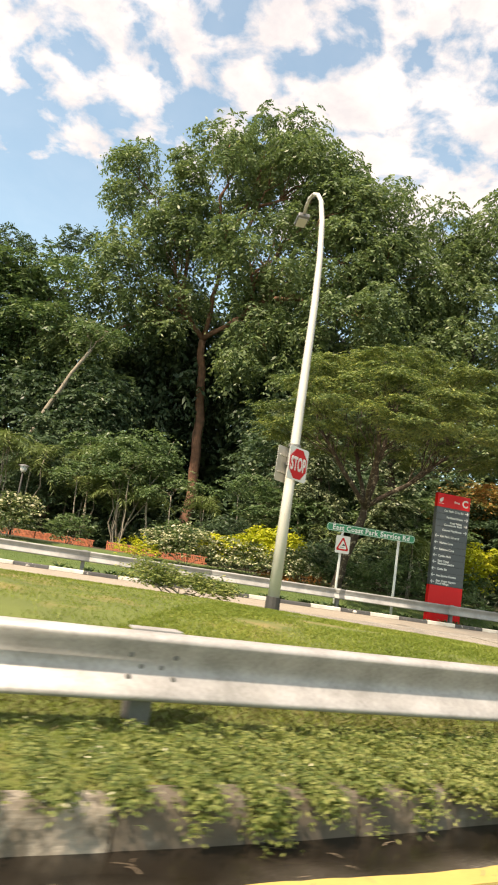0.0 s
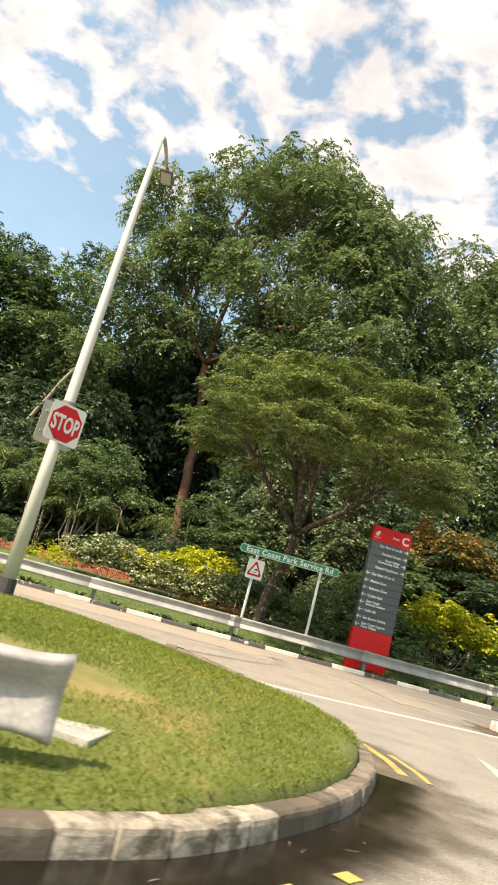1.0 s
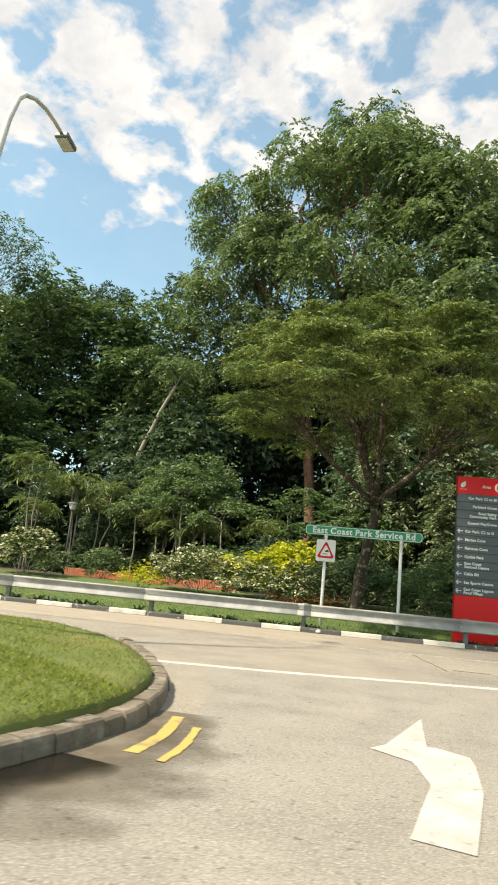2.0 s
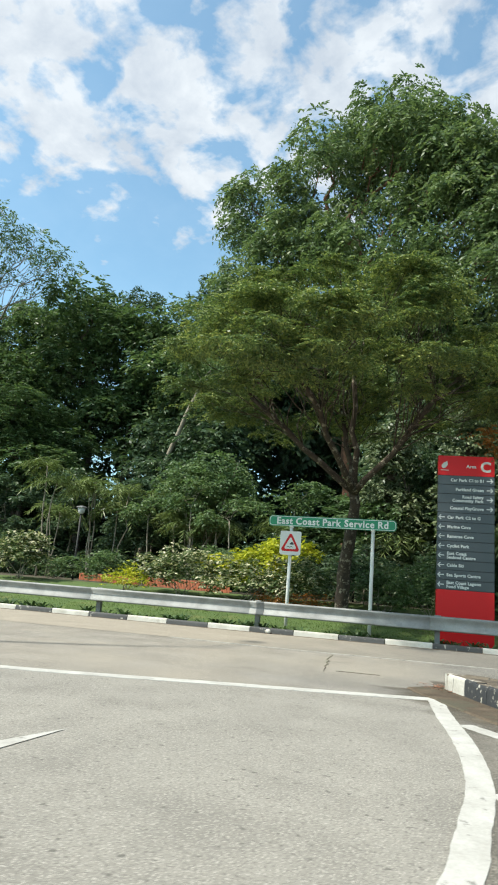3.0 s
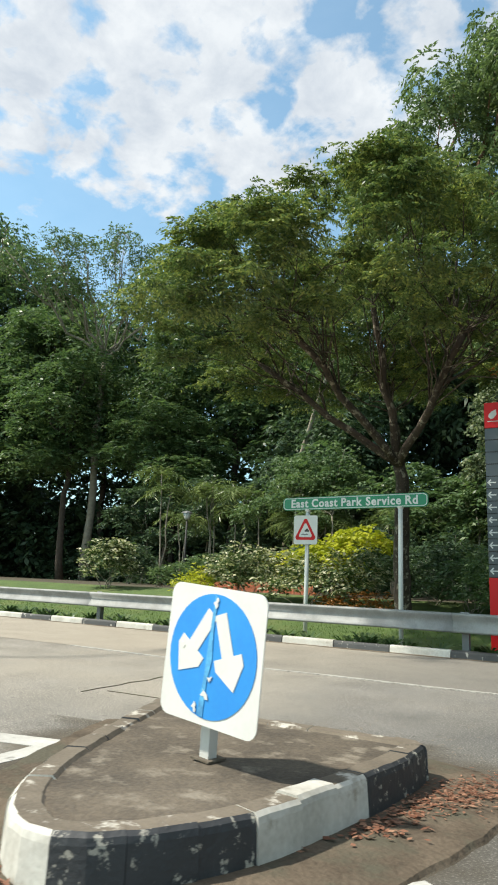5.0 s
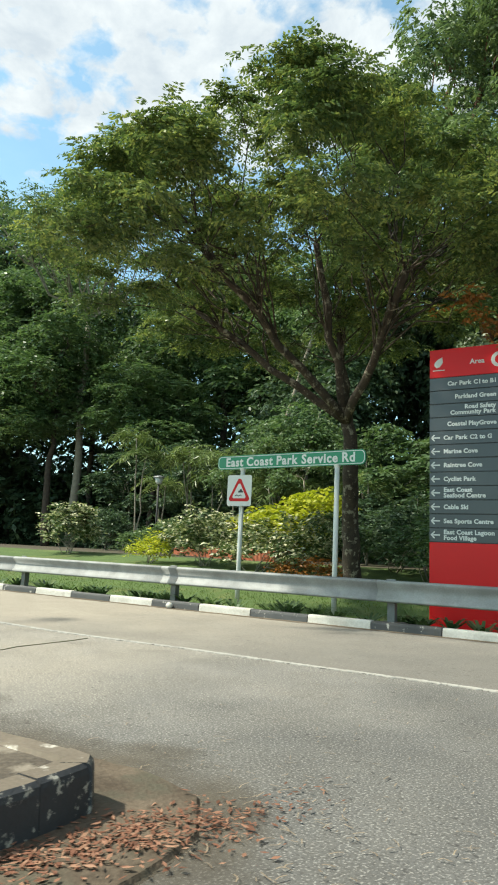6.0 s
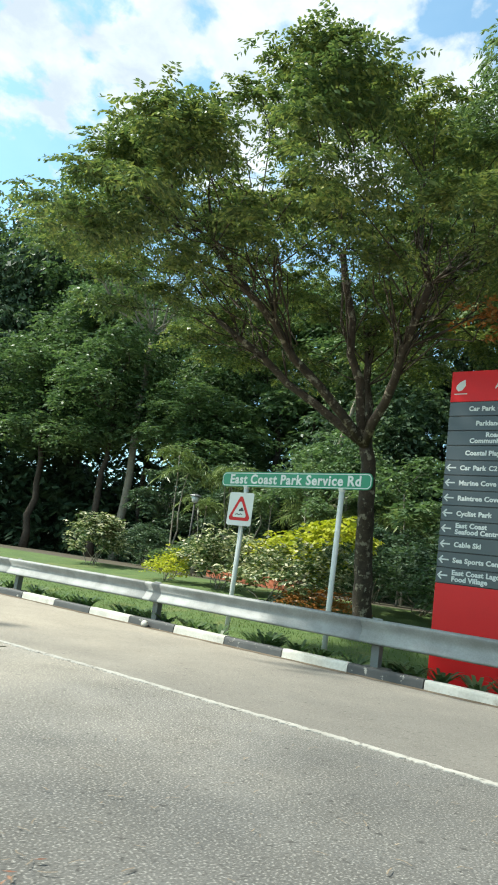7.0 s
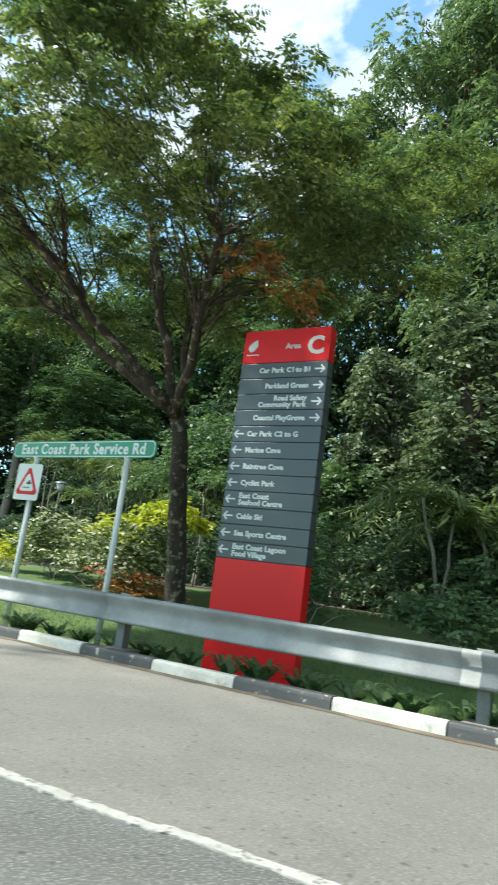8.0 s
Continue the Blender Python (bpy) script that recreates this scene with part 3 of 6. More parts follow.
BANK = [(0.14, 0.05), (0.5, 0.0), (1.2, -0.14), (2.3, -0.22), (3.2, -0.08), (4.2, 0.15), (6.0, 0.42), (9.0, 0.7), (60.0, 0.7), (66.0, -0.45)]


def bank(x, y):
    """Height of the planted bank behind the far kerb."""
    d = Vector((x, y, 0)) - FAR_0
    off = d.dot(FAR_N) - float(bow(d.dot(FAR_DIR)))
    return float(np.interp(off, [o for o, _ in BANK], [z for _, z in BANK]))


gb = bmesh.new()
for r0, r1 in ((0, 60), (60, 300), (300, 2500)):
    ring = []
    for r in (r0, r1):
        ring.append([gb.verts.new((r * math.cos(k * math.tau / 48), 20 + r * math.sin(k * math.tau / 48), -0.4)) for k in range(48)] if r else [gb.verts.new((0, 20, -0.4))])
    for k in range(48):
        if r0:
            gb.faces.new((ring[0][k], ring[1][k], ring[1][(k + 1) % 48], ring[0][(k + 1) % 48]))
        else:
            gb.faces.new((ring[0][0], ring[1][k], ring[1][(k + 1) % 48]))
bmesh.ops.remove_doubles(gb, verts=gb.verts, dist=0.001)
part("ground", gb, SOIL, None, "dark leafy soil reaching off under the woods", kind="structure", category="ground")

road_out = [far(q).xy for q in (-60, -8, -4, 0, 4, 8, 12, 70)] + [ (90, 15), (70, -50), (-60, -50), (-60, -20)]
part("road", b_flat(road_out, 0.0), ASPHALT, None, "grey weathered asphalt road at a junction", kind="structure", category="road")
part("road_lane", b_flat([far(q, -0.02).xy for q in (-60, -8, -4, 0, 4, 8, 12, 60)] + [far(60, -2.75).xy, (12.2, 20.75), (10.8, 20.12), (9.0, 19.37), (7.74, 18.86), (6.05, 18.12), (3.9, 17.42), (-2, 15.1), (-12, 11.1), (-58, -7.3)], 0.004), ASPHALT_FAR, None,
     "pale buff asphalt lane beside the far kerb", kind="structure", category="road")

NEAR = [(-26, -17.9), (-12, -8.48), (-5, -3.68), (0.45, 0.02), (2.37, 1.33), (3.19, 1.93), (3.95, 2.53), (4.56, 3.02), (4.98, 3.31), (5.5, 3.67), (5.95, 4.1), (6.4, 4.62), (6.68, 5.06), (6.9, 5.57), (7.13, 6.2),
        (7.26, 6.9), (7.3, 7.5), (7.27, 8.1), (7.17, 8.7), (6.98, 9.25), (6.62, 9.98), (6.1, 10.7), (5.2, 11.75), (4.0, 12.9), (2.5, 13.75), (0.7, 14.1), (-4, 13.0), (-10, 11.0), (-26, 5.4)]
near_line = smooth_line(NEAR, 0.25)
outline = np.array([p.xy for p in near_line])
SPINE_A, SPINE_B = np.array([4.8, 7.8]), np.array([-26.0, -5.5])


def seg_dist(p, a, b):
    t = np.clip(((p - a) @ (b - a)) / ((b - a) @ (b - a)), 0, 1)
    q = a + t[:, None] * (b - a)
    return np.linalg.norm(p - q, axis=1), q


def island_height(p):
    """Height of the turf at points (n, 2)."""
    de = np.full(len(p), 1e9)
    for a, b in zip(outline[::2], outline[2::2]):
        de = np.minimum(de, seg_dist(p, a, b)[0])
    ds = seg_dist(p, SPINE_A, SPINE_B)[0]
    f = de / (de + ds + 1e-6)
    g = np.clip((6.4 - p[:, 0]) / 1.3, 0, 1)
    return 0.152 - 0.087 * g * np.clip(1 - 3 * f, 0, 1) + 0.27 * np.sin(f * math.pi / 2) * (1 - g * np.exp(-(f / 0.33) ** 2))


def inside(p, poly):
    """Which of the points (n, 2) lie in the polygon."""
    hit = np.zeros(len(p), bool)
    for (x0, y0), (x1, y1) in zip(poly, np.roll(poly, -1, axis=0)):
        hit ^= ((y0 > p[:, 1]) != (y1 > p[:, 1])) & (p[:, 0] < (x1 - x0) * (p[:, 1] - y0) / (y1 - y0 + 1e-12) + x0)
    return hit


ib = bmesh.new()
rings = []
_, spine = seg_dist(outline, SPINE_A, SPINE_B)
inn = []
for i, p in enumerate(near_line):
    n = side_of(near_line, i)
    inn.append((p + n * 0.15).xy)
inn = np.array(inn)
for f in (0, 0.008, 0.06, 0.15, 0.3, 0.5, 0.75, 1.0):
    q = inn * (1 - f) + spine * f
    h = island_height(q)
    rings.append([ib.verts.new((x, y, z - (0.09 if f == 0 else 0) + 0.012 * noise.noise((x * 2, y * 2, 0)))) for (x, y), z in zip(q, h)])
for a, b in zip(rings, rings[1:]):
    for i in range(len(a) - 1):
        ib.faces.new((a[i], a[i + 1], b[i + 1], b[i]))
part("grass_verge", ib, TURF, None, "mounded traffic island of sunlit mown grass", True, kind="structure", category="grass")

for nm, mt, lo, hi, lab, cat in (("lawn", LAWN, 0, 7, "strip of green lawn rising behind the far kerb", "grass"), ("wood_floor", SOIL, 7, 9, "dark soil floor of the planted wood", "ground")):
    vb = bmesh.new()
    rows = []
    for s in np.arange(-70, 72, 2.0):
        rows.append([vb.verts.new(far(s, o, z + (0.03 * noise.noise((s, o, 2.0)) if o > 0.3 else 0))) for o, z in BANK[lo:hi + 1]])
    for a, b in zip(rows, rows[1:]):
        for i in range(len(a) - 1):
            vb.faces.new((a[i], b[i], b[i + 1], a[i + 1]))
    part(nm, vb, mt, None, lab, True, kind="structure", category=cat)


# ---- road markings ----
def marking(name, bm, mat, label):
    return part(name, bm, mat, None, label, kind="structure", category="road marking")


arc_pts = [(9.52, 14.93), (9.93, 14.0), (10.33, 13.15), (10.63, 12.42), (10.83, 11.83), (10.99, 11.15), (11.13, 10.5), (11.22, 9.5), (11.24, 7.1)]
part("slip_lane", b_flat([(6.2, 4.0), (7.05, 5.0), (7.5, 6.2), (7.6, 7.6), (7.4, 9.0), (6.6, 10.8), (5.6, 12.1), (6.84, 12.93), (7.72, 13.6), (8.6, 14.24)] + arc_pts + [(11.0, 3.0), (8.0, 2.0)], 0.003), ASPHALT_SLIP, None,
     "pale grey asphalt of the slip lane", kind="structure", category="road")
part("hatched_area", b_flat(arc_pts[:8] + [(11.75, 9.5), (11.7, 11.65), (11.6, 12.9), (12.0, 13.8), (11.8, 13.9), (10.9, 13.75), (10.1, 14.4), (9.5, 15.1)], 0.0045), ASPHALT_OLD, None,
     "dark old asphalt of the hatched chevron area", kind="structure", category="road")
edge = smooth_line([(5.0, 11.82), (6.02, 12.38), (6.84, 12.94), (7.72, 13.61), (8.6, 14.25), (9.55, 14.95)], 0.08)
marking("edge_line", b_strip(edge, 0, 0.2, 0.008, 0.006), WHITE_LINE, "white painted edge line across the slip road")
arc = smooth_line(arc_pts, 0.08)
marking("chevron_border", b_strip(arc, 0, 0.15, 0.0085, 0.007), WHITE_LINE, "thick curved white line bounding a chevron area")
for j, (a, b, w) in enumerate((((10.17, 13.75), (11.48, 12.84), 0.15), ((10.93, 11.85), (11.72, 11.25), 0.155), ((11.46, 12.84), (11.86, 13.72), 0.13), ((11.86, 13.72), (12.03, 15.3), 0.13))):
    marking("chevron_bar", b_strip(smooth_line([a, b], 0.05), 0, w, 0.0092 + 0.0012 * j, 0.014), WHITE_LINE, "worn white chevron bar on the asphalt")
lane = smooth_line([(3.9, 17.42), (6.05, 18.12), (7.74, 18.86), (9.0, 19.37), (9.95, 19.79), (10.8, 20.12), (11.55, 20.43), (12.2, 20.75), (17, 22.75)], 0.03)
marking("lane_line", b_strip(lane, 0, 0.07, 0.008, 0.016), LANE_PAINT, "thin white lane line with broken edges")
marking("turn_arrow", b_flat([(8.49, 11.06), (8.79, 9.93), (8.85, 9.96), (9.09, 9.85), (9.16, 9.63), (9.3, 9.0), (9.42, 8.0), (9.15, 8.0), (9.03, 8.95), (8.82, 9.4), (8.5, 9.55), (8.55, 9.75)], 0.008),
        WHITE_LINE, "white painted turn arrow on the asphalt")


def yellow(pts, lo, hi, width=0.10):
    """A worn stretch of yellow line beside the island kerb, between two places along it (metres)."""
    run = [p for i, p in enumerate(smooth_line(pts, 0.06)) if lo <= i * 0.06 <= hi]
    marking("yellow_line", b_strip(run, 0, width, 0.0105, 0.008), YELLOW_LINE, "worn yellow line beside the kerb")


inner_line = [(-11.87, -8.75), (-4.87, -4.02), (0.63, -0.3), (2.0, 0.66), (3.03, 1.41), (3.8, 1.94), (4.96, 2.9), (5.34, 3.22), (6.0, 3.74), (6.6, 4.38), (7.04, 4.99)]
outer_line = [(-11.73, -8.99), (-4.73, -4.26), (0.77, -0.54), (2.2, 0.46), (3.15, 1.13), (3.95, 1.7), (5.12, 2.67), (5.5, 2.98), (6.18, 3.51), (6.8, 4.15), (7.2, 4.7)]
yellow(inner_line, 0, 40)
yellow(outer_line, 0, 40)
yellow([(7.16, 5.24), (7.21, 5.33), (7.28, 5.45)], 0, 0.16, 0.08)
yellow([(7.16, 9.3), (7.4, 8.74), (7.54, 8.2)], 0, 1.2, 0.085)
yellow([(7.44, 9.1), (7.66, 8.56), (7.77, 8.1)], 0, 1.0, 0.055)
for a, b in (((7.78, 15.85), (6.68, 18.22)), ((7.83, 16.08), (8.34, 16.31))):
    rngc = np.random.default_rng(int(a[0] * 10))
    crk = bent((*a, 0), (*b, 0), rngc, 0.03, 12)
    marking("road_crack", b_strip([Vector((p.x, p.y, 0)) for p in crk], 0, 0.009, 0.006), SOIL, "dark crack sealed across the asphalt")
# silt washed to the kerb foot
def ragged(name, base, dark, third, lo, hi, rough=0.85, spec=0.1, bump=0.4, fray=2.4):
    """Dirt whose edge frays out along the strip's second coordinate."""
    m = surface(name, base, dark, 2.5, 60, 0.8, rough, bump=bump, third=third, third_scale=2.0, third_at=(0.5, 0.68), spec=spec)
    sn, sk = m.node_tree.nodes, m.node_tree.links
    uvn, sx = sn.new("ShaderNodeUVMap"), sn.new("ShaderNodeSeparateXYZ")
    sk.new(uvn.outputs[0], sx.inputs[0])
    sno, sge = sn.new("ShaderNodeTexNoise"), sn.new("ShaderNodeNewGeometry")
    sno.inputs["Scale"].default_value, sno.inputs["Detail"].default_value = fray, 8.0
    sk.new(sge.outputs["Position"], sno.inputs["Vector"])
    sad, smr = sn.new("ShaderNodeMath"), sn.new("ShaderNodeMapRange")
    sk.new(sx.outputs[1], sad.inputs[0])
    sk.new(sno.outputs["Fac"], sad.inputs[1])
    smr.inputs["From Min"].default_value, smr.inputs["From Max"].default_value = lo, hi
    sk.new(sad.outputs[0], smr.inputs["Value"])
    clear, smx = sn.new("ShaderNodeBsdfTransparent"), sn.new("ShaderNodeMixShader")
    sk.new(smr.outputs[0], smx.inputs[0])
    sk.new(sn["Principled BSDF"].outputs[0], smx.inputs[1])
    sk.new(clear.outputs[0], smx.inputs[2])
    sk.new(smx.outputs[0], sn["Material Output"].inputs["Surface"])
    return m


silt = ragged("brown_damp_silt", (0.142, 0.122, 0.094), (0.09, 0.077, 0.059), (0.18, 0.16, 0.126), 0.65, 1.3)
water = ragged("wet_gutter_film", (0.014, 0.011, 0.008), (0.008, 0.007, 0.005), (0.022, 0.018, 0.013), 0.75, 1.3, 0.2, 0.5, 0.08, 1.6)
earth = ragged("brown_road_dirt", (0.16, 0.126, 0.09), (0.095, 0.073, 0.051), (0.22, 0.182, 0.134), 1.0, 1.25)


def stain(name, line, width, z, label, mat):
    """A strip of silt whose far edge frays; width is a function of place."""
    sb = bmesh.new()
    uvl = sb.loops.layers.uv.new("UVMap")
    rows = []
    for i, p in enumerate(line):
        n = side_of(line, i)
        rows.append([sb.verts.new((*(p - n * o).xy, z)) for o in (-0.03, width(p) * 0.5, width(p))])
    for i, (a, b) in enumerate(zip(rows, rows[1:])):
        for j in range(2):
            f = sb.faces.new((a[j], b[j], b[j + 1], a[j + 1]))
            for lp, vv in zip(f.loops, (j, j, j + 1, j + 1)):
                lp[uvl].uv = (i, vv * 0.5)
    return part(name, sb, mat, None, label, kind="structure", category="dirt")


sl = [p for p in near_line if p.y < 9.6 and p.x > -3 and p.y < p.x + 3]
stain("gutter_silt", sl, lambda p: 0.5 + 0.62 * math.exp(-((p - Vector((7.2, 7.4, 0))).length / 1.7) ** 2), 0.007, "brown damp silt spread along the kerb foot", silt)
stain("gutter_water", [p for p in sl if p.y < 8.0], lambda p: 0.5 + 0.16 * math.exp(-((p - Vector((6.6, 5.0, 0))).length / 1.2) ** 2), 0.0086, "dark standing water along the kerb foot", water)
isl = [(9.36, 15.70), (9.72, 15.28), (10.08, 14.88), (10.58, 14.38), (10.95, 14.13), (11.16, 14.06), (11.36, 14.07), (11.5, 14.2), (11.58, 14.46), (11.6, 14.83), (11.52, 15.27), (11.38, 15.83), (11.22, 16.25), (11.1, 16.31), (10.74, 16.18), (10.07, 15.9), (9.5, 15.82)]
cx, cy = 10.6, 15.1
skirt_line = smooth_line(isl, 0.1, True)
skirt = bmesh.new()
rims = []
for i, p in enumerate(skirt_line[:-1]):
    n, w = side_of(skirt_line, i), 0.42 + 0.05 * noise.noise((p.x * 1.3, p.y * 1.3, 4.0)) + 0.025 * noise.noise((p.x * 9, p.y * 9, 2.0))
    rims.append([skirt.verts.new((*(p + n * o).xy, z)) for o, z in ((0.03, 0.03), (-0.5 * w, 0.026), (-w + 0.02, 0.02), (-w, 0.0))])
for a, b in zip(rims, rims[1:] + rims[:1]):
    for j in range(3):
        skirt.faces.new((a[j], b[j], b[j + 1], a[j + 1]))
bmesh.ops.recalc_face_normals(skirt, faces=skirt.faces[:])
part("island_apron", skirt, EARTH_SKIRT, None, "worn brown concrete skirt round a small traffic island", kind="structure", category="pavement")
stain("apron_dirt", skirt_line, lambda p: 1.0 + 0.3 * noise.noise((p.x, p.y, 4.0)), 0.0056, "brown dirt spread round the island skirt", silt)
stain("far_gutter_dirt", [far(s) for s in np.arange(-14, 12, 0.4)], lambda p: 0.22, 0.0075, "brown dirt gathered along the far kerb", earth)


# ---- kerbs ----
def kerb(name, line, mats, block, width, height, label, jitter=0.004, gap=0.008, seed=1, cap=None, worn=0.0):
    """A kerb of separate blocks along a line; the body stands to the line's left."""
    rng = random.Random(seed)
    k = thing(name, (0, 0, 0), 0, label, "kerb", "", "structure")
    i, j = 0, 0
    while i + 1 < len(line):
        per = max(1, round((block if isinstance(block, float) else block(line[i])) / 0.125))
        seg = [p.copy() for p in line[i:i + per + 1]]
        if len(seg) < 2:
            break
        d0, d1 = (seg[1] - seg[0]).normalized(), (seg[-1] - seg[-2]).normalized()
        seg[0] += d0 * gap
        seg[-1] -= d1 * gap
        if len(seg) > 4:
            seg = seg[::2] if len(seg) % 2 else seg[:-1:2] + [seg[-1]]
        w, h = width, (height if isinstance(height, float) else height(seg[0])) + rng.uniform(-jitter, jitter)
        o = rng.uniform(-jitter, jitter)
        prof = [(o, -0.05), (o + 0.012, h - 0.035), (o + 0.018, h - 0.014), (o + 0.035, h), (o + w - 0.02, h), (o + w, h - 0.02), (o + w, -0.05)]
        kb = b_sweep(seg, prof)
        if worn:
            bmesh.ops.subdivide_edges(kb, edges=[e for e in kb.edges if e.calc_length() > 0.1], cuts=1)
            for v in kb.verts:
                q = v.co * 11
                v.co += worn * Vector((noise.noise(q), noise.noise(q + Vector((5, 0, 0))), 0.8 * noise.noise(q + Vector((0, 9, 0)))))
        me = as_mesh(kb, "kerb_block")
        me.materials.append(mats(j, seg[len(seg) // 2]))
        if cap:
            me.materials.append(cap)
            inward = side_of(line, min(i + per // 2, len(line) - 2))
            for f in me.polygons:
                f.material_index = 1 if f.normal.z > 0.9 or f.normal.z > 0.3 and f.normal.dot(inward) > 0.2 else 0
        part("kerb_block", me, None, k)
        i += per
        j += 1
    return k


far_line = [far(0.985 * s) for s in np.arange(-24, 16.01, 0.125)]
kerb("far_kerb", far_line, lambda j, p: KERB_BLACK if j % 2 else KERB_WHITE, 1.0, 0.16, 0.115, "roadside kerb painted in black and white blocks", 0.005)
fine = smooth_line(NEAR[3:24], 0.125)


def near_mat(j, p):
    """Paint and wear of the island kerb, block by block."""
    if p.y > 6.6 or p.x > 7.12:
        return KERB_BROWN
    for end, mat in ((2.5, KERB_FADED), (4.92, KERB_GREY), (5.42, KERB_FADED), (6.27, KERB_GREY), (6.83, KERB_FADED)):
        if p.x < end:
            return mat
    return KERB_GREY


kerb("island_kerb", fine, near_mat, lambda p: 0.5 if p.x < 5.2 and p.y < 5 else 0.25, 0.16, lambda p: 0.118 if p.y > 5 or p.x > 5.85 else (0.05 if p.x > 5.4 else (0.13 if p.x > 4.9 else 0.155)), "weathered concrete kerb round a grass island", 0.008, 0.006, 3, None, 0.007)
isl_line = smooth_line(isl, 0.125, True)


def isl_mat(j, p):
    """Painted lengths round the splitter island."""
    if p.y > 15.55 and p.x > 11.0 or p.x > 11.34 and p.y < 14.83 or 9.75 < p.x < 10.5 and p.y < 15.4:
        return KERB_CHIPPED
    return KERB_WHITE


kerb("splitter_kerb", isl_line, isl_mat, 0.25, 0.15, 0.2, "chipped black and white kerb of a splitter island", 0.006, 0.0015, 5, KERB_TOP, 0.006)
top = []
for i, p in enumerate(isl_line[:-1]):
    top.append((p + side_of(isl_line, i) * 0.10).xy)
part("splitter_top", b_flat(top, 0.185), DIRTY_CONCRETE, None, "brown stained concrete top of the splitter island", kind="structure", category="pavement")

# ---- guard rails ----
W = [(0.0, 0.156), (0.03, 0.154), (0.066, 0.146), (0.078, 0.132), (0.076, 0.116), (0.050, 0.082), (0.026, 0.048), (0.012, 0.02), (0.01, 0.0)]
WFULL = W + [(d, -z) for d, z in W[-2::-1]]
PROFILE = [(-d, z) for d, z in WFULL] + [(-d + 0.006, z) for d, z in WFULL[::-1]]


def beam(rail, a, b, zc, steel):
    n = 5
    part("beam", b_sweep([Vector(a).lerp(Vector(b), i / (n - 1)) + Vector((0, 0, zc)) for i in range(n)], PROFILE), steel, rail, "", True)


def rail_post(rail, p, d, top, foot, block=True):
    a = math.degrees(math.atan2(d.y, d.x))
    m = pose(p.x, p.y, 0, 0, 0, a)
    bm = b_box(0.11, 0.012, top - foot, (0, 0.05, (top + foot) / 2), 0.002)
    b_box(0.11, 0.012, top - foot, (0, 0.15, (top + foot) / 2), 0.002, None, bm)
    b_box(0.012, 0.10, top - foot, (0.045, 0.10, (top + foot) / 2), 0.002, None, bm)
    part("post", bm, STEEL_DARK, rail, "", m=m)
    if block:
        part("spacer", b_box(0.10, 0.06, 0.30, (0, 0.018, top - 0.16), 0.006), STEEL_DARK, rail, "", m=m)
    for dx in (-0.05, 0.05):
        part("bolt", b_tube([(dx, -0.004, top - 0.155), (dx, -0.022, top - 0.155)], [0.017, 0.012], 8), STEEL_DARK, rail, "", m=m)
    return m


guard = thing("guard_rail", far(0), 0, "long galvanised steel crash barrier behind the far kerb", "guard rail")
guard.matrix_world = Matrix()
S_POST = 3.06
for k in range(-6, 4):
    s = S_POST + 4.0 * k
    beam(guard, far(s - 0.17, 0.42), far(s + 4.17, 0.42 + 0.004 * (k % 2)), 0.515, STEEL_AGED)
    m = rail_post(guard, far(s, 0.455), FAR_DIR, 0.66, -0.02)
    part("splice_plate", b_box(0.14, 0.012, 0.05, (0, 0.03, 0.662), 0.003), STEEL_AGED, guard, "", m=m)
    part("footing", b_box(0.34, 0.3, 0.1, (0, 0.1, 0.03), 0.02), CONCRETE, guard, "concrete footing", m=m)

near_rail = thing("guard_rail", (0, 0, 0), 0, "near galvanised barrier ending in a flared fishtail", "guard rail")
ND = Vector((0.835, 0.55, 0)).normalized()
NN = Vector((-ND.y, ND.x, 0))
NR0 = Vector((5.62, 4.56, 0))
for a, b in ((-13, -8.9), (-9.1, -4.9), (-5.1, -0.02)):
    beam(near_rail, NR0 + ND * a + NN * (0.003 if a > -2 else 0), NR0 + ND * b + NN * (0.003 if a > -2 else 0), 0.434, STEEL)
fl = []
eb = bmesh.new()
for i, (s, spread, out) in enumerate(((-0.03, 1.01, 0.005), (0.10, 1.0, 0.005), (0.2, 1.0, 0.01), (0.28, 1.05, 0.02), (0.36, 1.16, 0.035))):
    p = NR0 + ND * s - NN * out
    fl.append([eb.verts.new((*(p + NN * o * (1 - 0.1 * i)).xy, 0.434 + z * spread)) for o, z in PROFILE])
for a, b in zip(fl, fl[1:]):
    for j in range(len(a)):
        eb.faces.new((a[j], a[(j + 1) % len(a)], b[(j + 1) % len(a)], b[j]))
eb.faces.new(fl[-1])
part("fishtail_end", eb, STEEL, near_rail, "flared terminal piece", True)
for s in (-11.6, -7.8, -3.97, -0.33):
    m = rail_post(near_rail, NR0 + ND * s + NN * 0.01, ND, 0.585, 0.0)
    part("splice_plate", b_box(0.24, 0.1, 0.012, (0.02, 0.06, 0.592), 0.003), STEEL, near_rail, "", m=m)
    for dx in (-0.11, 0.11):
        for dz in (0.05, -0.05):
            part("bolt", b_tube([(dx, -0.02, 0.434 + dz), (dx, -0.045, 0.434 + dz)], [0.018, 0.012], 8), STEEL_DARK, near_rail, "", m=m)

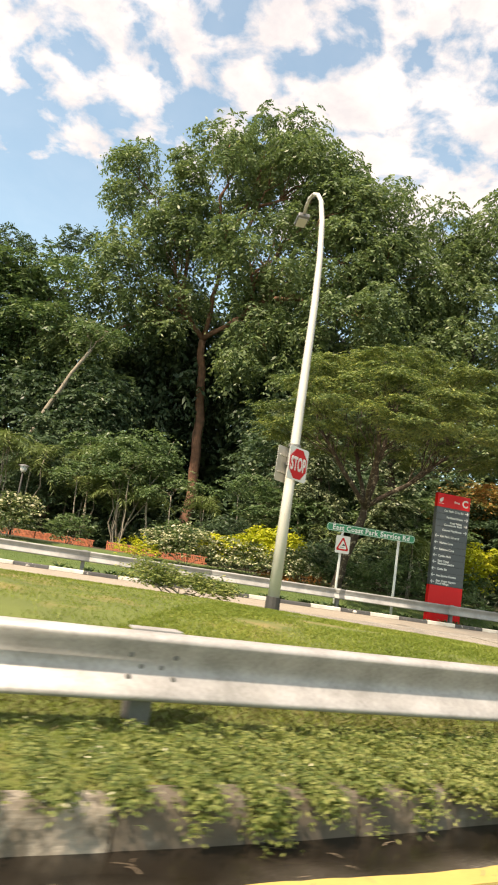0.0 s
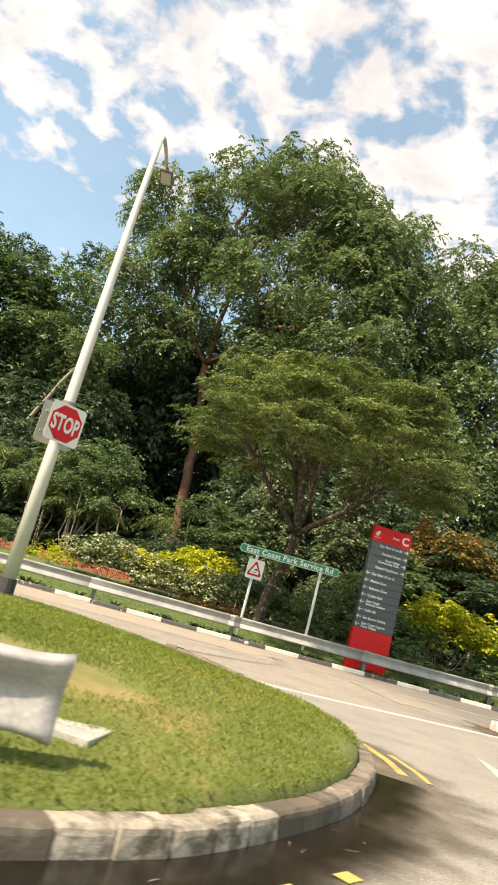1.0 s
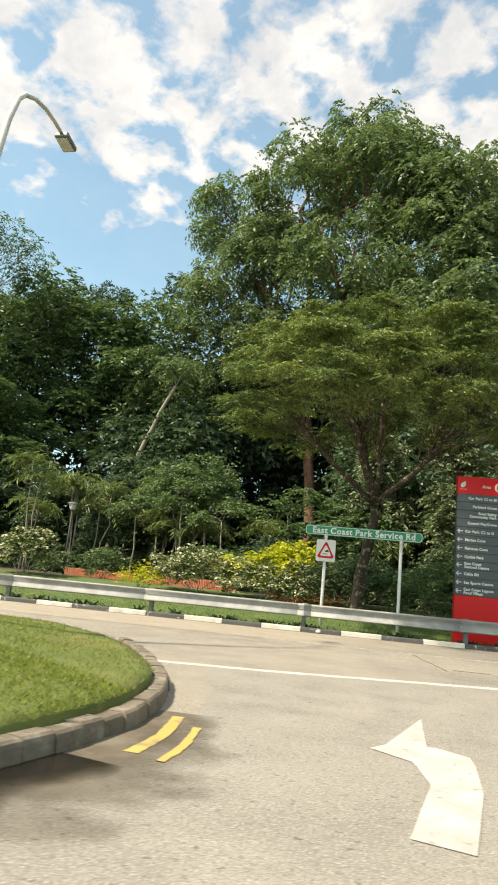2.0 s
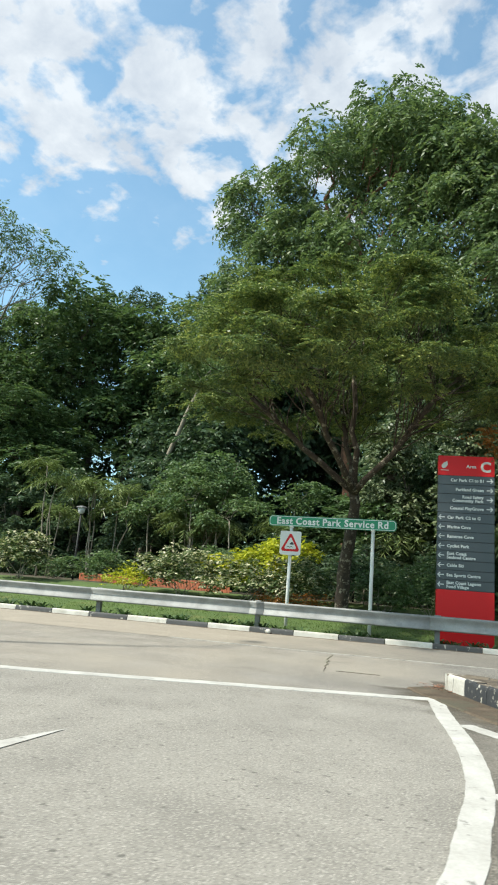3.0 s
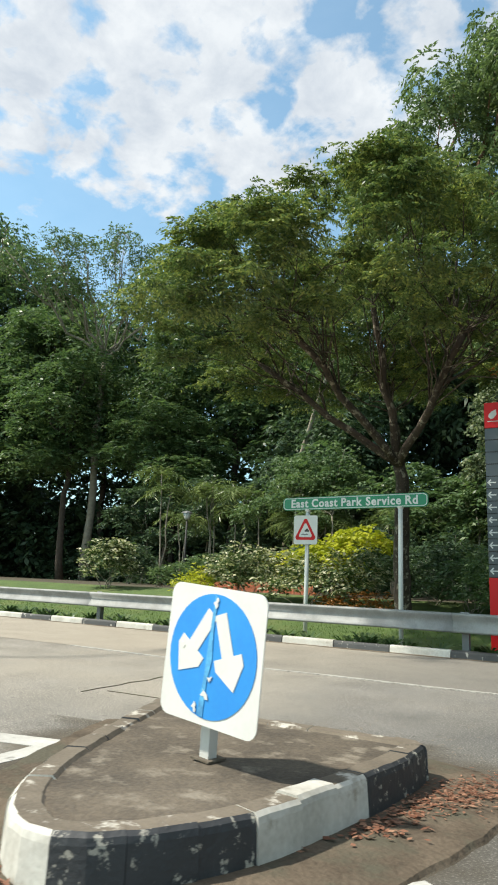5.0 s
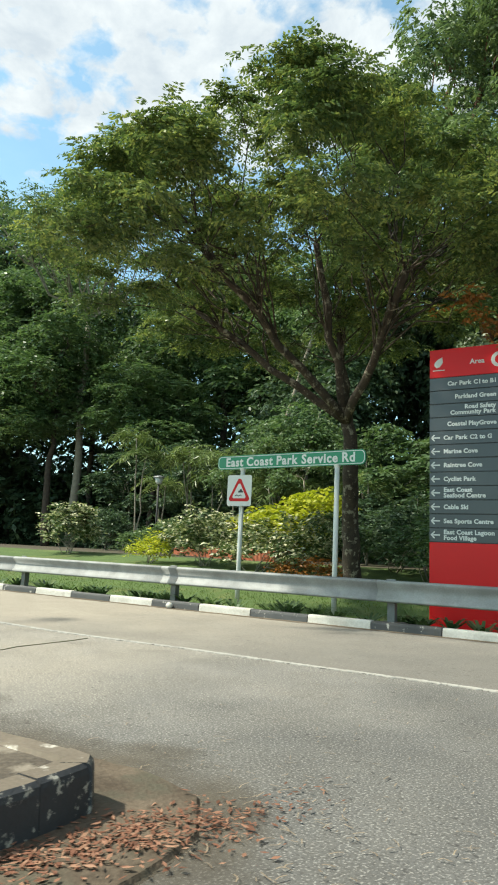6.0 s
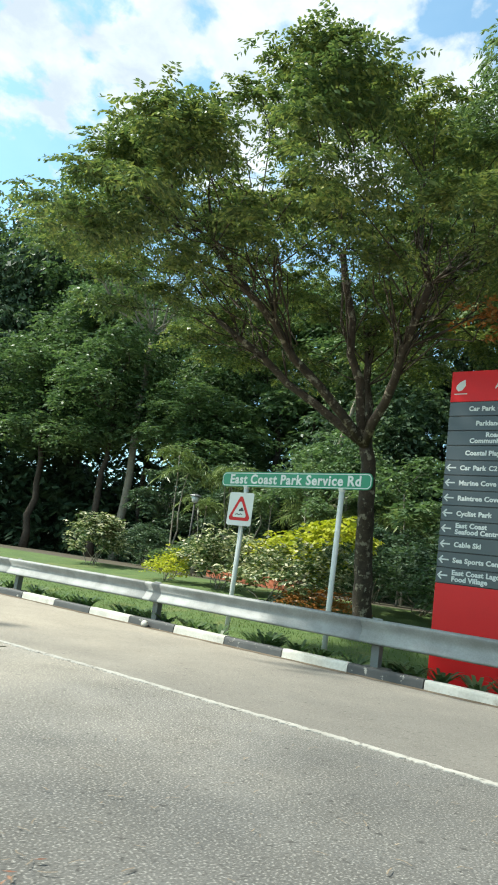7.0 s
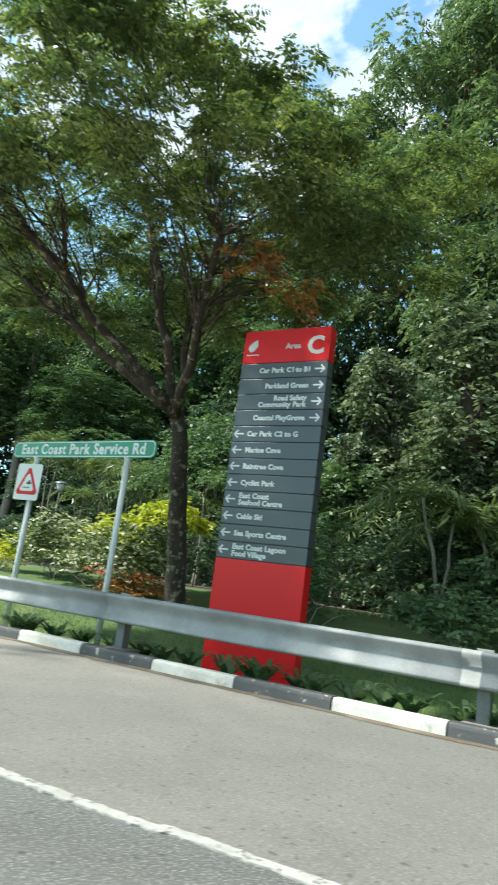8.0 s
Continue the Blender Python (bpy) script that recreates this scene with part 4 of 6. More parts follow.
for sx, sz, px, py, pz, rx, ry, rz in ((0.26, 0.26, 4.97, 4.26, 0.07, 2, 3, 33), (0.36, 0.22, 5.24, 4.44, 0.05, -8, 9, 40)):
    cb = b_box(sx, 0.3, sz, (0, 0, 0.1), 0.03)
    bmesh.ops.subdivide_edges(cb, edges=cb.edges[:], cuts=1)
    for v in cb.verts:
        v.co += 0.035 * Vector((noise.noise(v.co * 6), noise.noise(v.co * 6 + Vector((3, 0, 0))), noise.noise(v.co * 6 + Vector((0, 7, 0)))))
    part("concrete_block", cb, CONCRETE, None, "broken concrete footing block in the grass", m=pose(px, py, pz, rx, ry, rz), category="concrete block")
pb = bmesh.new()
pf = pb.faces.new([pb.verts.new((x, y, -0.03)) for x, y in ((-0.28, -0.06), (-0.2, 0.22), (0.06, 0.26), (0.24, 0.04), (0.12, -0.32), (-0.1, -0.24))])
ex = bmesh.ops.extrude_face_region(pb, geom=[pf])
bmesh.ops.translate(pb, verts=[v for v in ex["geom"] if isinstance(v, bmesh.types.BMVert)], vec=(0, 0, 0.05))
pz = float(island_height(np.array([[5.74, 5.36]]))[0])
part("concrete_pad", pb, CONCRETE_PALE, None, "cracked pale concrete pad lying in the grass", m=pose(5.74, 5.36, pz - 0.016, 0, 0, 20), category="concrete slab")

# ---- street lamp with stop sign ----
lamp = thing("street_lamp", (2.07, 10.765, 0.34), 0, "tall pale grey lamp post with a curved arm on the grass", "street lamp")
pole = [(0, 0, 0.14), (0, 0, 2.0), (0, 0, 4.0), (0, 0.0, 5.4), (-0.03, 0.06, 6.4), (-0.10, 0.20, 7.2), (-0.19, 0.38, 7.72), (-0.28, 0.56, 7.95), (-0.40, 0.86, 8.14), (-0.52, 1.2, 8.24), (-0.60, 1.5, 8.24), (-0.65, 1.72, 8.2)]
part("pole", b_tube(pole, [0.103, 0.09, 0.076, 0.064, 0.055, 0.049, 0.044, 0.041, 0.038, 0.036, 0.034, 0.031], 12), POLE_PAINT, lamp, "", True)
part("base_sleeve", b_tube([(0, 0, -0.2), (0, 0, 0.17)], [0.13, 0.122], 12), POLE_BLACK, lamp, "black bitumen-painted foot")
head_m = pose(-0.69, 1.88, 8.15, -6, 0, 18)
luminaire = part("luminaire", b_box(0.26, 0.42, 0.10, (0, 0.05, 0), 0.025), LAMP_GREY, lamp, "grey box luminaire", m=head_m)
part("lens", b_box(0.2, 0.32, 0.03, (0, 0.06, -0.055), 0.01), LAMP_GLASS, luminaire)
part("bracket_band", b_tube([(0, 0, 2.42), (0, 0, 2.47)], [0.112, 0.112], 12), STEEL_DARK, lamp)
part("bracket_band", b_tube([(0, 0, 2.75), (0, 0, 2.80)], [0.11, 0.11], 12), STEEL_DARK, lamp)


def octagon(r):
    return [(r * math.cos(radians(22.5 + 45 * k)), r * math.sin(radians(22.5 + 45 * k))) for k in range(8)]


stop = thing("stop_sign", (2.175, 10.675, 2.79), 60, "red octagon stop sign on a white square plate", "road sign")
part("plate", b_plate(rounded(0.58, 0.58, 0.05), 0.006), SIGN_WHITE, stop)
part("octagon", b_plate(octagon(0.278), 0.004, -0.006), SIGN_RED, stop)
lettering("STOP", 0.33, stop, pose(0, -0.012, -0.115), "CENTER", 0.009, 1.04, 0.56)
side = thing("road_sign", (1.97, 10.82, 2.77), 240, "grey back of a square sign plate on the lamp post", "road sign")
part("plate", b_plate(rounded(0.6, 0.62, 0.04), 0.008), SIGN_BACK, side, m=pose(0, 0, 0))
part("stiffener", b_box(0.5, 0.02, 0.03, (0, 0.012, 0.15), 0.004), SIGN_BACK, side)
part("stiffener", b_box(0.5, 0.02, 0.03, (0, 0.012, -0.15), 0.004), SIGN_BACK, side)

# ---- keep-either-side sign on the splitter island ----
ks = thing("traffic_sign", (10.83, 14.94, 0.185), 14, "bent blue sign with two white arrows on the splitter island", "road sign")
ks.matrix_world = pose(10.94, 14.985, 0.185, 0, 0, 12) @ pose(0, 0, 0, 0, 4.5, 0)
part("post", b_tube([(-0.05, 0.12, -0.03), (-0.005, 0.045, 0.45), (0.02, 0.03, 0.74)], [0.04, 0.04, 0.04], 4, None, radians(45)), SIGN_WHITE, ks, "scuffed white post")
kz = 0.485
board = part("board", b_plate(rounded(0.60, 0.61, 0.055, 5, 0.05, kz), 0.005), SIGN_WHITE, ks, m=pose(-0.03, 0, 0))
disc = [(0.05 + 0.27 * math.cos(k * math.tau / 40), kz + 0.275 * math.sin(k * math.tau / 40)) for k in range(40)]
part("disc", b_plate(disc, 0.003, -0.005), SIGN_BLUE, board)


def arrow_outline(x, z, ang, s):
    pts = [(-0.035, 0.17), (0.035, 0.17), (0.035, -0.02), (0.085, -0.02), (0.085, -0.07), (0, -0.17), (-0.085, -0.07), (-0.085, -0.02), (-0.035, -0.02)]
    c, q = math.cos(ang), math.sin(ang)
    return [(x + s * (a * c - b * q), z + s * (a * q + b * c)) for a, b in pts]


part("arrow", b_plate(arrow_outline(-0.055, kz + 0.045, radians(-33), 1.0), 0.003, -0.008), SIGN_WHITE, board)
part("arrow", b_plate(arrow_outline(0.145, kz + 0.03, radians(20), 1.0), 0.003, -0.008), SIGN_WHITE, board)
crease = [(0.042, kz + 0.27), (0.06, kz + 0.26), (0.052, kz + 0.1), (0.06, kz - 0.02), (0.04, kz - 0.12), (0.035, kz - 0.27), (0.0, kz - 0.26), (0.02, kz - 0.1), (0.03, kz + 0.08)]
part("crease", b_plate(crease, 0.003, -0.0085), SIGN_SCRAPE, board, "scraped dent down the sign face")
for px, pz, s in ((0.035, -0.17, 0.030), (0.06, -0.10, 0.018), (0.055, 0.235, 0.022), (-0.13, 0.02, 0.014), (-0.02, -0.235, 0.02)):
    chip = [(px + s * math.cos(a) * (0.6 + 0.4 * math.sin(3 * a + px * 90)), kz + pz + 1.3 * s * math.sin(a) * (0.6 + 0.4 * math.cos(2 * a + pz * 70))) for a in (k * math.tau / 11 for k in range(11))]
    part("paint_chip", b_plate(chip, 0.003, -0.0105), SIGN_WHITE, board)
part("foot_plate", b_box(0.12, 0.12, 0.012, (-0.05, 0.12, 0.008), 0.003), DIRTY_CONCRETE, ks)

# ---- street name sign ----
SA = math.degrees(math.atan2(1.0, 3.057))
ns = thing("street_name_sign", (4.01, 23.10, 0.0), SA, "green street name board on two white posts", "street sign")
HALF = 1.61
part("board", b_plate(rounded(2 * HALF, 0.27, 0.09, 5, 0, 2.70), 0.03, 0.015), SIGN_GREEN, ns)
rim = bmesh.new()
o1, o2 = rounded(2 * HALF - 0.03, 0.24, 0.08, 5, 0, 2.70), rounded(2 * HALF - 0.055, 0.215, 0.07, 5, 0, 2.70)
v1, v2 = [rim.verts.new((x, -0.0175, z)) for x, z in o1], [rim.verts.new((x, -0.0175, z)) for x, z in o2]
for i in range(len(v1)):
    rim.faces.new((v1[i], v1[(i + 1) % len(v1)], v2[(i + 1) % len(v1)], v2[i]))
part("border", rim, SIGN_WHITE, ns, "thin white border")
lettering("East Coast Park Service Rd", 0.235, ns, pose(0, -0.0185, 2.625), "CENTER", 0.007, 1.12, 0.97)
for x in (-1.02, 1.04):
    part("post", b_tube([(x, 0.03, -0.35), (x, 0.03, 2.53)], [0.045, 0.045], 12), POST_WHITE, ns, "white painted steel post", True)
    part("clamp", b_tube([(x, 0.03, 2.51), (x, 0.03, 2.58)], [0.04, 0.07], 10), POST_WHITE, ns)

warn = thing("warning_sign", (3.07, 22.74, 0), SA + 7, "white square sign with a red warning triangle", "road sign")
part("plate", b_plate(rounded(0.53, 0.60, 0.045, 5, 0, 2.14), 0.005, -0.035), SIGN_WHITE, warn)


def tri(s, cz):
    pts = []
    for k in range(3):
        a = radians(90 + 120 * k)
        for da in (-7, 0, 7):
            pts.append((s * (1.0 if da == 0 else 0.985) * math.cos(a + radians(da)) * 0.97, cz + s * (1.0 if da == 0 else 0.985) * math.sin(a + radians(da)) * 1.08))
    return pts


part("triangle", b_plate(tri(0.255, 2.095), 0.003, -0.040), SIGN_RED, warn)
part("triangle_field", b_plate(tri(0.165, 2.095), 0.003, -0.043), SIGN_WHITE, warn)
car = [(-0.02, 2.10), (-0.015, 2.135), (0.01, 2.14), (0.02, 2.165), (0.055, 2.165), (0.065, 2.135), (0.085, 2.13), (0.085, 2.10)]
part("car_symbol", b_plate(car, 0.002, -0.046), SIGN_BLACK, warn)
part("skid_mark", b_plate([(-0.09, 2.025), (-0.05, 2.045), (-0.01, 2.025), (0.03, 2.045), (0.06, 2.03), (0.06, 2.045), (0.03, 2.062), (-0.01, 2.042), (-0.05, 2.062), (-0.09, 2.042)], 0.002, -0.046), SIGN_BLACK, warn)
for z in (2.05, 2.3):
    part("bracket", b_box(0.14, 0.03, 0.035, (0, -0.02, z), 0.004), STEEL_DARK, warn)

# ---- direction pylon ----
PA = math.degrees(math.atan2(0.546, 1.239))
py = thing("direction_pylon", (6.907, 24.64, -0.1), PA, "tall charcoal and red park direction pylon", "sign")
PW, PD, PH = 1.354, 0.20, 4.70
part("base_panel", b_box(PW, PD, 1.78, (0, PD / 2, 0.49), 0.006), PYLON_RED, py, "glossy red lower panel")
part("header_panel", b_box(PW, PD, 0.50, (0, PD / 2, PH - 0.25), 0.006), PYLON_RED, py, "glossy red header panel")
part("core", b_box(PW - 0.03, PD - 0.03, PH + 0.3, (0, PD / 2 + 0.004, PH / 2 - 0.18), 0.0), SIGN_BLACK, py)
ROWS = [("Car Park C1 to B1", 1), ("Parkland Green", 1), ("Road Safety\nCommunity Park", 1), ("Coastal PlayGrove", 1), ("Car Park C2 to G", 0), ("Marine Cove", 0),
        ("Raintree Cove", 0), ("Cyclist Park", 0), ("East Coast\nSeafood Centre", 0), ("Cable Ski", 0), ("Sea Sports Centre", 0), ("East Coast Lagoon\nFood Village", 0)]
z1, z0 = PH - 0.50, 1.385
step = (z1 - z0) / len(ROWS)


def arrow_mesh(flip):
    s = -1 if flip else 1
    bm = b_plate([(s * x, z) for x, z in ((-0.075, 0.011), (0.07, 0.011), (0.07, -0.011), (-0.075, -0.011))][::s], 0.002)
    for e in (1, -1):
        pl = b_plate([(s * x, e * z) for x, z in ((-0.088, 0.0), (-0.03, 0.062), (-0.012, 0.048), (-0.06, -0.002))], 0.002)
        me = bpy.data.meshes.new("tmp")
        pl.to_mesh(me)
        pl.free()
        bm.from_mesh(me)
        bpy.data.meshes.remove(me)
    return bm


for i, (txt, right) in enumerate(ROWS):
    zc = z1 - step * (i + 0.5)
    panel = part("row_panel", b_box(PW, PD - 0.004, step - 0.012, (0, PD / 2, zc), 0.004), PYLON_GREY, py)
    two = "\n" in txt
    lettering(txt, 0.102, panel, pose(0.42 if right else -0.44, -0.0005, zc + (0.018 if two else -0.035)), "RIGHT" if right else "LEFT", 0.004, 1.04, 1.0, 0.92)
    part("arrow", arrow_mesh(right), SIGN_WHITE, panel, m=pose(0.56 if right else -0.57, 0.001, zc))
part("header_lettering", words("Area", 0.12, "RIGHT", 0.003, 0.0015), SIGN_WHITE, py, m=pose(0.24, -0.001, PH - 0.30))
part("header_letter", words("C", 0.36, "LEFT", 0.012, 0.0015), SIGN_WHITE, py, m=pose(0.34, -0.001, PH - 0.385))
lf = [(-0.10, -0.02), (-0.06, -0.07), (0.0, -0.05), (0.05, 0.02), (0.04, 0.12), (-0.04, 0.08), (-0.09, 0.03)]
part("emblem", b_plate([(x - 0.50, z + PH - 0.26) for x, z in lf], 0.002), SIGN_WHITE, py, "white leaf-shaped emblem")
part("emblem_bar", b_plate([(-0.62, PH - 0.38), (-0.42, PH - 0.38), (-0.42, PH - 0.365), (-0.62, PH - 0.365)], 0.002), SIGN_WHITE, py)


# ---- planting behind the rail ----
def barrier(a, b, height, label):
    """A low plastic barrier: rails and posts; its slats come last in the file."""
    a, b = Vector((*a, 0)), Vector((*b, 0))
    d = (b - a).normalized()
    w = thing("barrier_fence", (*a.xy, 0.42), math.degrees(math.atan2(d.y, d.x)), label, "barrier")
    L = (b - a).length
    for z in (0.05, height * 0.55, height - 0.03):
        part("rail", b_box(L, 0.03, 0.06, (L / 2, 0.02, z), 0.008), ORANGE, w)
    for i in range(int(L / 1.5) + 1):
        part("post", b_box(0.06, 0.06, height + 0.3, (i * 1.5, 0.06, height / 2 - 0.1), 0.01), ORANGE, w)
    return w, L, height


BARRIERS = [barrier((-14.3, 31.6), (-8.2, 29.4), 0.62, "low orange plastic barrier fence among shrubs"),
            barrier((-7.4, 28.9), (-2.6, 28.3), 0.64, "low orange plastic barrier fence among shrubs")]


def shrub(name, loc, label, lobes, leaves, seed, category="shrub", stems=7, thick=1.0, **style):
    rng = np.random.default_rng(seed)
    if loc[2] < 0:
        loc = (loc[0], loc[1], bank(loc[0], loc[1]) - 0.03)
    t = thing(name, loc, 0, label, category)
    st = dict(per_area=7, r_cl=0.22, nf=7, length=0.32, pairs=3, ll=0.11, lw=0.05, droop=0.2, elev=(-0.1, 0.9), inner=0.6, flat=0.8, low=-0.7)
    st.update(style)
    quads, centres = crown(lobes, rng, **st)
    sb = bmesh.new()
    for k in range(stems):
        c = centres[int(rng.integers(0, len(centres)))]
        b_tube(bent((rng.normal(0, 0.08), rng.normal(0, 0.08), -0.1), tuple(c), rng, 0.12, 5), [thick * w for w in (0.018, 0.014, 0.011, 0.008, 0.004)], 5, sb)
    part("stemwork", sb, BARK_PALE, t, "", True, kind="stuff")
    part("foliage", quads_mesh("foliage", quads), leaves, t, "", kind="stuff")
    return t


def palm(loc, height, seed, label="slender palm with arching feathery fronds", nfr=13, size=1.5, group="", mat=None):
    rng = np.random.default_rng(seed)
    loc = (loc[0], loc[1], bank(loc[0], loc[1]) - 0.03)
    t = thing("palm", loc, 0, label, "palm", group)
    n = int(rng.integers(2, 4))
    for s in range(n):
        tip = (rng.normal(0, 0.5), rng.normal(0, 0.35), height * rng.uniform(0.6, 1.0))
        part("stem", b_tube(bent((rng.normal(0, 0.12), rng.normal(0, 0.12), -0.1), tip, rng, 0.03, 6), [0.05, 0.04, 0.036, 0.034, 0.032, 0.03], 7), BARK_PALE, t, "", True)
        a = rng.uniform(0, math.tau, nfr)
        d = np.stack([np.cos(a), np.sin(a), rng.uniform(0.2, 1.4, nfr)], axis=1)
        o = np.tile(np.array(tip), (nfr, 1))
        L = size * rng.uniform(0.8, 1.2, nfr)
        q = fronds(o, d, L, 18, 0.5 * size / 1.5, 0.06, np.full(nfr, 0.75), rng)
        part("fronds", quads_mesh("fronds", q), mat or LEAF_PALM, t, "", kind="stuff")
    return t


# golden shrubs
shrub("golden_shrub", (-0.5, 27.0, -0.06), "bushy shrub with golden yellow leaves", [(0.0, -0.2, 1.15, 1.3, 0.8, 0.6), (-1.4, 0, 1.0, 0.9, 0.7, 0.5), (1.1, 0.2, 1.7, 0.8, 0.6, 0.5), (0.2, 0.3, 1.75, 0.7, 0.5, 0.4)], LEAF_YELLOW, 11, per_area=5, ll=0.2, lw=0.10, elev=(-0.1, 0.5), droop=0.35, length=0.4)
shrub("golden_shrub", (-5.0, 25.2, -0.06), "small shrub with yellow-green leaves", [(0, 0, 0.5, 0.6, 0.5, 0.45), (0.5, 0, 0.35, 0.5, 0.4, 0.3)], LEAF_YELLOW, 12)
shrub("golden_shrub", (9.4, 30.2, -0.06), "broad shrub with layered golden leaves", [(0, 0, 2.2, 1.4, 1.1, 0.7), (1.4, 0, 1.7, 1.2, 0.9, 0.65), (-0.8, 0, 1.4, 0.9, 0.8, 0.55)], LEAF_YELLOW, 13, per_area=5, ll=0.2, lw=0.10, elev=(-0.1, 0.5), droop=0.35, length=0.4)
shrub("flowering_shrub", (-10.0, 24.7, -0.06), "rounded shrub flecked with cream flowers", [(0, 0, 1.0, 1.2, 1.0, 0.7), (0.2, 0, 1.45, 0.7, 0.6, 0.35)], LEAF_CREAM, 14, ll=0.16, lw=0.09)
shrub("flowering_shrub", (-3.0, 25.9, -0.06), "leafy shrub dotted with white flowers", [(0, 0, 0.95, 1.1, 0.9, 0.7), (-1.2, 0.2, 0.8, 0.9, 0.7, 0.6)], LEAF_CREAM, 15, ll=0.15, lw=0.08)
shrub("flowering_shrub", (-0.6, 26.0, -0.06), "leafy shrub dotted with white flowers", [(0, 0, 0.8, 1.6, 0.8, 0.65), (1.8, 0.2, 0.9, 0.9, 0.7, 0.7)], LEAF_CREAM, 16, ll=0.15, lw=0.08)
shrub("green_shrub", (5.4, 27.0, -0.06), "dense dark green shrub beside the pylon", [(0, 0, 1.1, 1.3, 1.0, 0.95), (-0.7, 0.3, 0.9, 0.9, 0.8, 0.7)], LEAF_MID, 17)
shrub("orange_shrub", (1.4, 26.0, -0.06), "low orange and red leaved border plants", [(0, 0, 0.3, 1.3, 0.5, 0.3)], LEAF_ORANGE, 18, stems=3)
rs = random.Random(5)
k = 0
for x, y, h, r, mt in ((-8.9, 28.0, 1.2, 1.0, LEAF_MID), (-4.6, 29.6, 1.6, 1.2, LEAF_MID), (-12.5, 28.6, 0.9, 0.9, LEAF_MID),
                       (1.6, 29.0, 1.7, 1.4, LEAF_DARK), (3.2, 28.2, 1.1, 1.1, LEAF_MID), (7.9, 29.5, 1.5, 1.3, LEAF_MID), (8.2, 27.5, 1.0, 0.9, LEAF_MID), (11.8, 30.0, 1.3, 1.3, LEAF_MID),
                       (14.0, 31.5, 1.8, 1.5, LEAF_DARK), (5.0, 31.0, 2.2, 1.6, LEAF_DARK), (-2.6, 31.2, 2.2, 1.5, LEAF_DARK), (17.5, 31, 1.8, 1.8, LEAF_MID), (-20.5, 31, 2.0, 1.8, LEAF_DARK)):
    k += 1
    shrub("green_shrub", (x, y, -0.06), "leafy green undergrowth shrub at the wood's edge", [(0, 0, h * 0.55, r, r * 0.8, h * 0.5), (rs.uniform(-0.8, 0.8), 0.2, h * 0.75, r * 0.7, r * 0.6, h * 0.4)], mt, 30 + k, per_area=5.5, ll=0.15, lw=0.07)

# palms
for x, y, h, s in ((-16.0, 30.4, 5.6, 1.7), (-15.0, 33.0, 5.2, 1.7), (-14.2, 33.6, 5.6, 1.8), (-18.4, 33.0, 4.6, 1.5), (-8.6, 33.5, 4.2, 1.7), (-6.8, 33.0, 3.6, 1.6), (-4.2, 34.0, 3.4, 1.5), (6.2, 29.8, 2.8, 1.4), (7.2, 30.4, 2.4, 1.3), (-11.0, 35.0, 5.4, 1.8), (2.4, 33.2, 3.2, 1.6)):
    palm((x, y, -0.06), h, int(x * 10) + 700, size=s)

# garden lamp among the shrubs
def garden_lamp(x, y, z):
    gl = thing("garden_lamp", (x, y, z), 0, "slim dark garden lamp post with a pale lantern", "lamp", "garden lamps")
    part("pole", b_tube([(0, 0, 0), (0, 0, 3.2)], [0.05, 0.04], 8), POLE_BLACK, gl, "", True)
    part("lantern", b_tube([(0, 0, 3.2), (0, 0, 3.26), (0, 0, 3.5)], [0.08, 0.13, 0.2], 10), LAMP_GLASS, gl, "frosted lantern bowl", True)
    part("cap", b_tube([(0, 0, 3.5), (0, 0, 3.54), (0, 0, 3.6)], [0.27, 0.24, 0.06], 10), LAMP_GREY, gl)


garden_lamp(-12.4, 29.5, 0.5)
garden_lamp(-0.4, 33.8, 0.4)

shrub("slender_tree", (-8.5, 33.4, -0.06), "slender young tree with thin pale stems", [(0.2, 0, 5.6, 2.2, 1.2, 1.0), (-1.2, 0.1, 4.6, 1.4, 1.0, 0.8), (1.6, 0, 4.9, 1.2, 0.9, 0.7)], LEAF_MID, 31, "tree", 6, 2.6,
      per_area=3.2, r_cl=0.34, ll=0.22, lw=0.11, length=0.5, elev=(-0.2, 0.4), droop=0.5)
shrub("ivy_column", (-0.4, 37.3, -0.06), "dead trunk cloaked in pale climbing ivy", [(0.1, 0, 1.6, 1.3, 0.9, 1.3), (-0.1, 0, 3.6, 1.1, 0.8, 1.3), (0.2, 0, 5.6, 1.0, 0.8, 1.3), (0.5, 0, 7.4, 1.1, 0.8, 1.1), (1.2, 0.1, 4.4, 0.9, 0.7, 1.6)], LEAF_IVY, 32, "climber", 6, 5.0,
      per_area=5, r_cl=0.3, ll=0.17, lw=0.12, length=0.36, elev=(-0.6, 0.2), droop=0.6)

# ---- trees ----
tree("leaning_tree", (-20.0, 41.4, 0.65), "tree with a bare pale leaning trunk", [(-20.0, 41.4, 0.4), (-18.9, 41.1, 5.8), (-17.3, 40.9, 9.7), (-15.1, 40.6, 13.5)], [0.22, 0.19, 0.15, 0.11],
     [(-14.2, 40.6, 14.8, 1.4, 1.2, 0.8), (-15.8, 40.9, 14.8, 1.2, 1.1, 0.7)], BARK_PALE, LEAF_MID, 120, per_area=0.5, r_cl=0.7, nf=12, length=0.8, pairs=4, ll=0.3, lw=0.13, droop=0.6, elev=(-0.3, 0.6), inner=0.4, flat=0.6, low=-0.6)
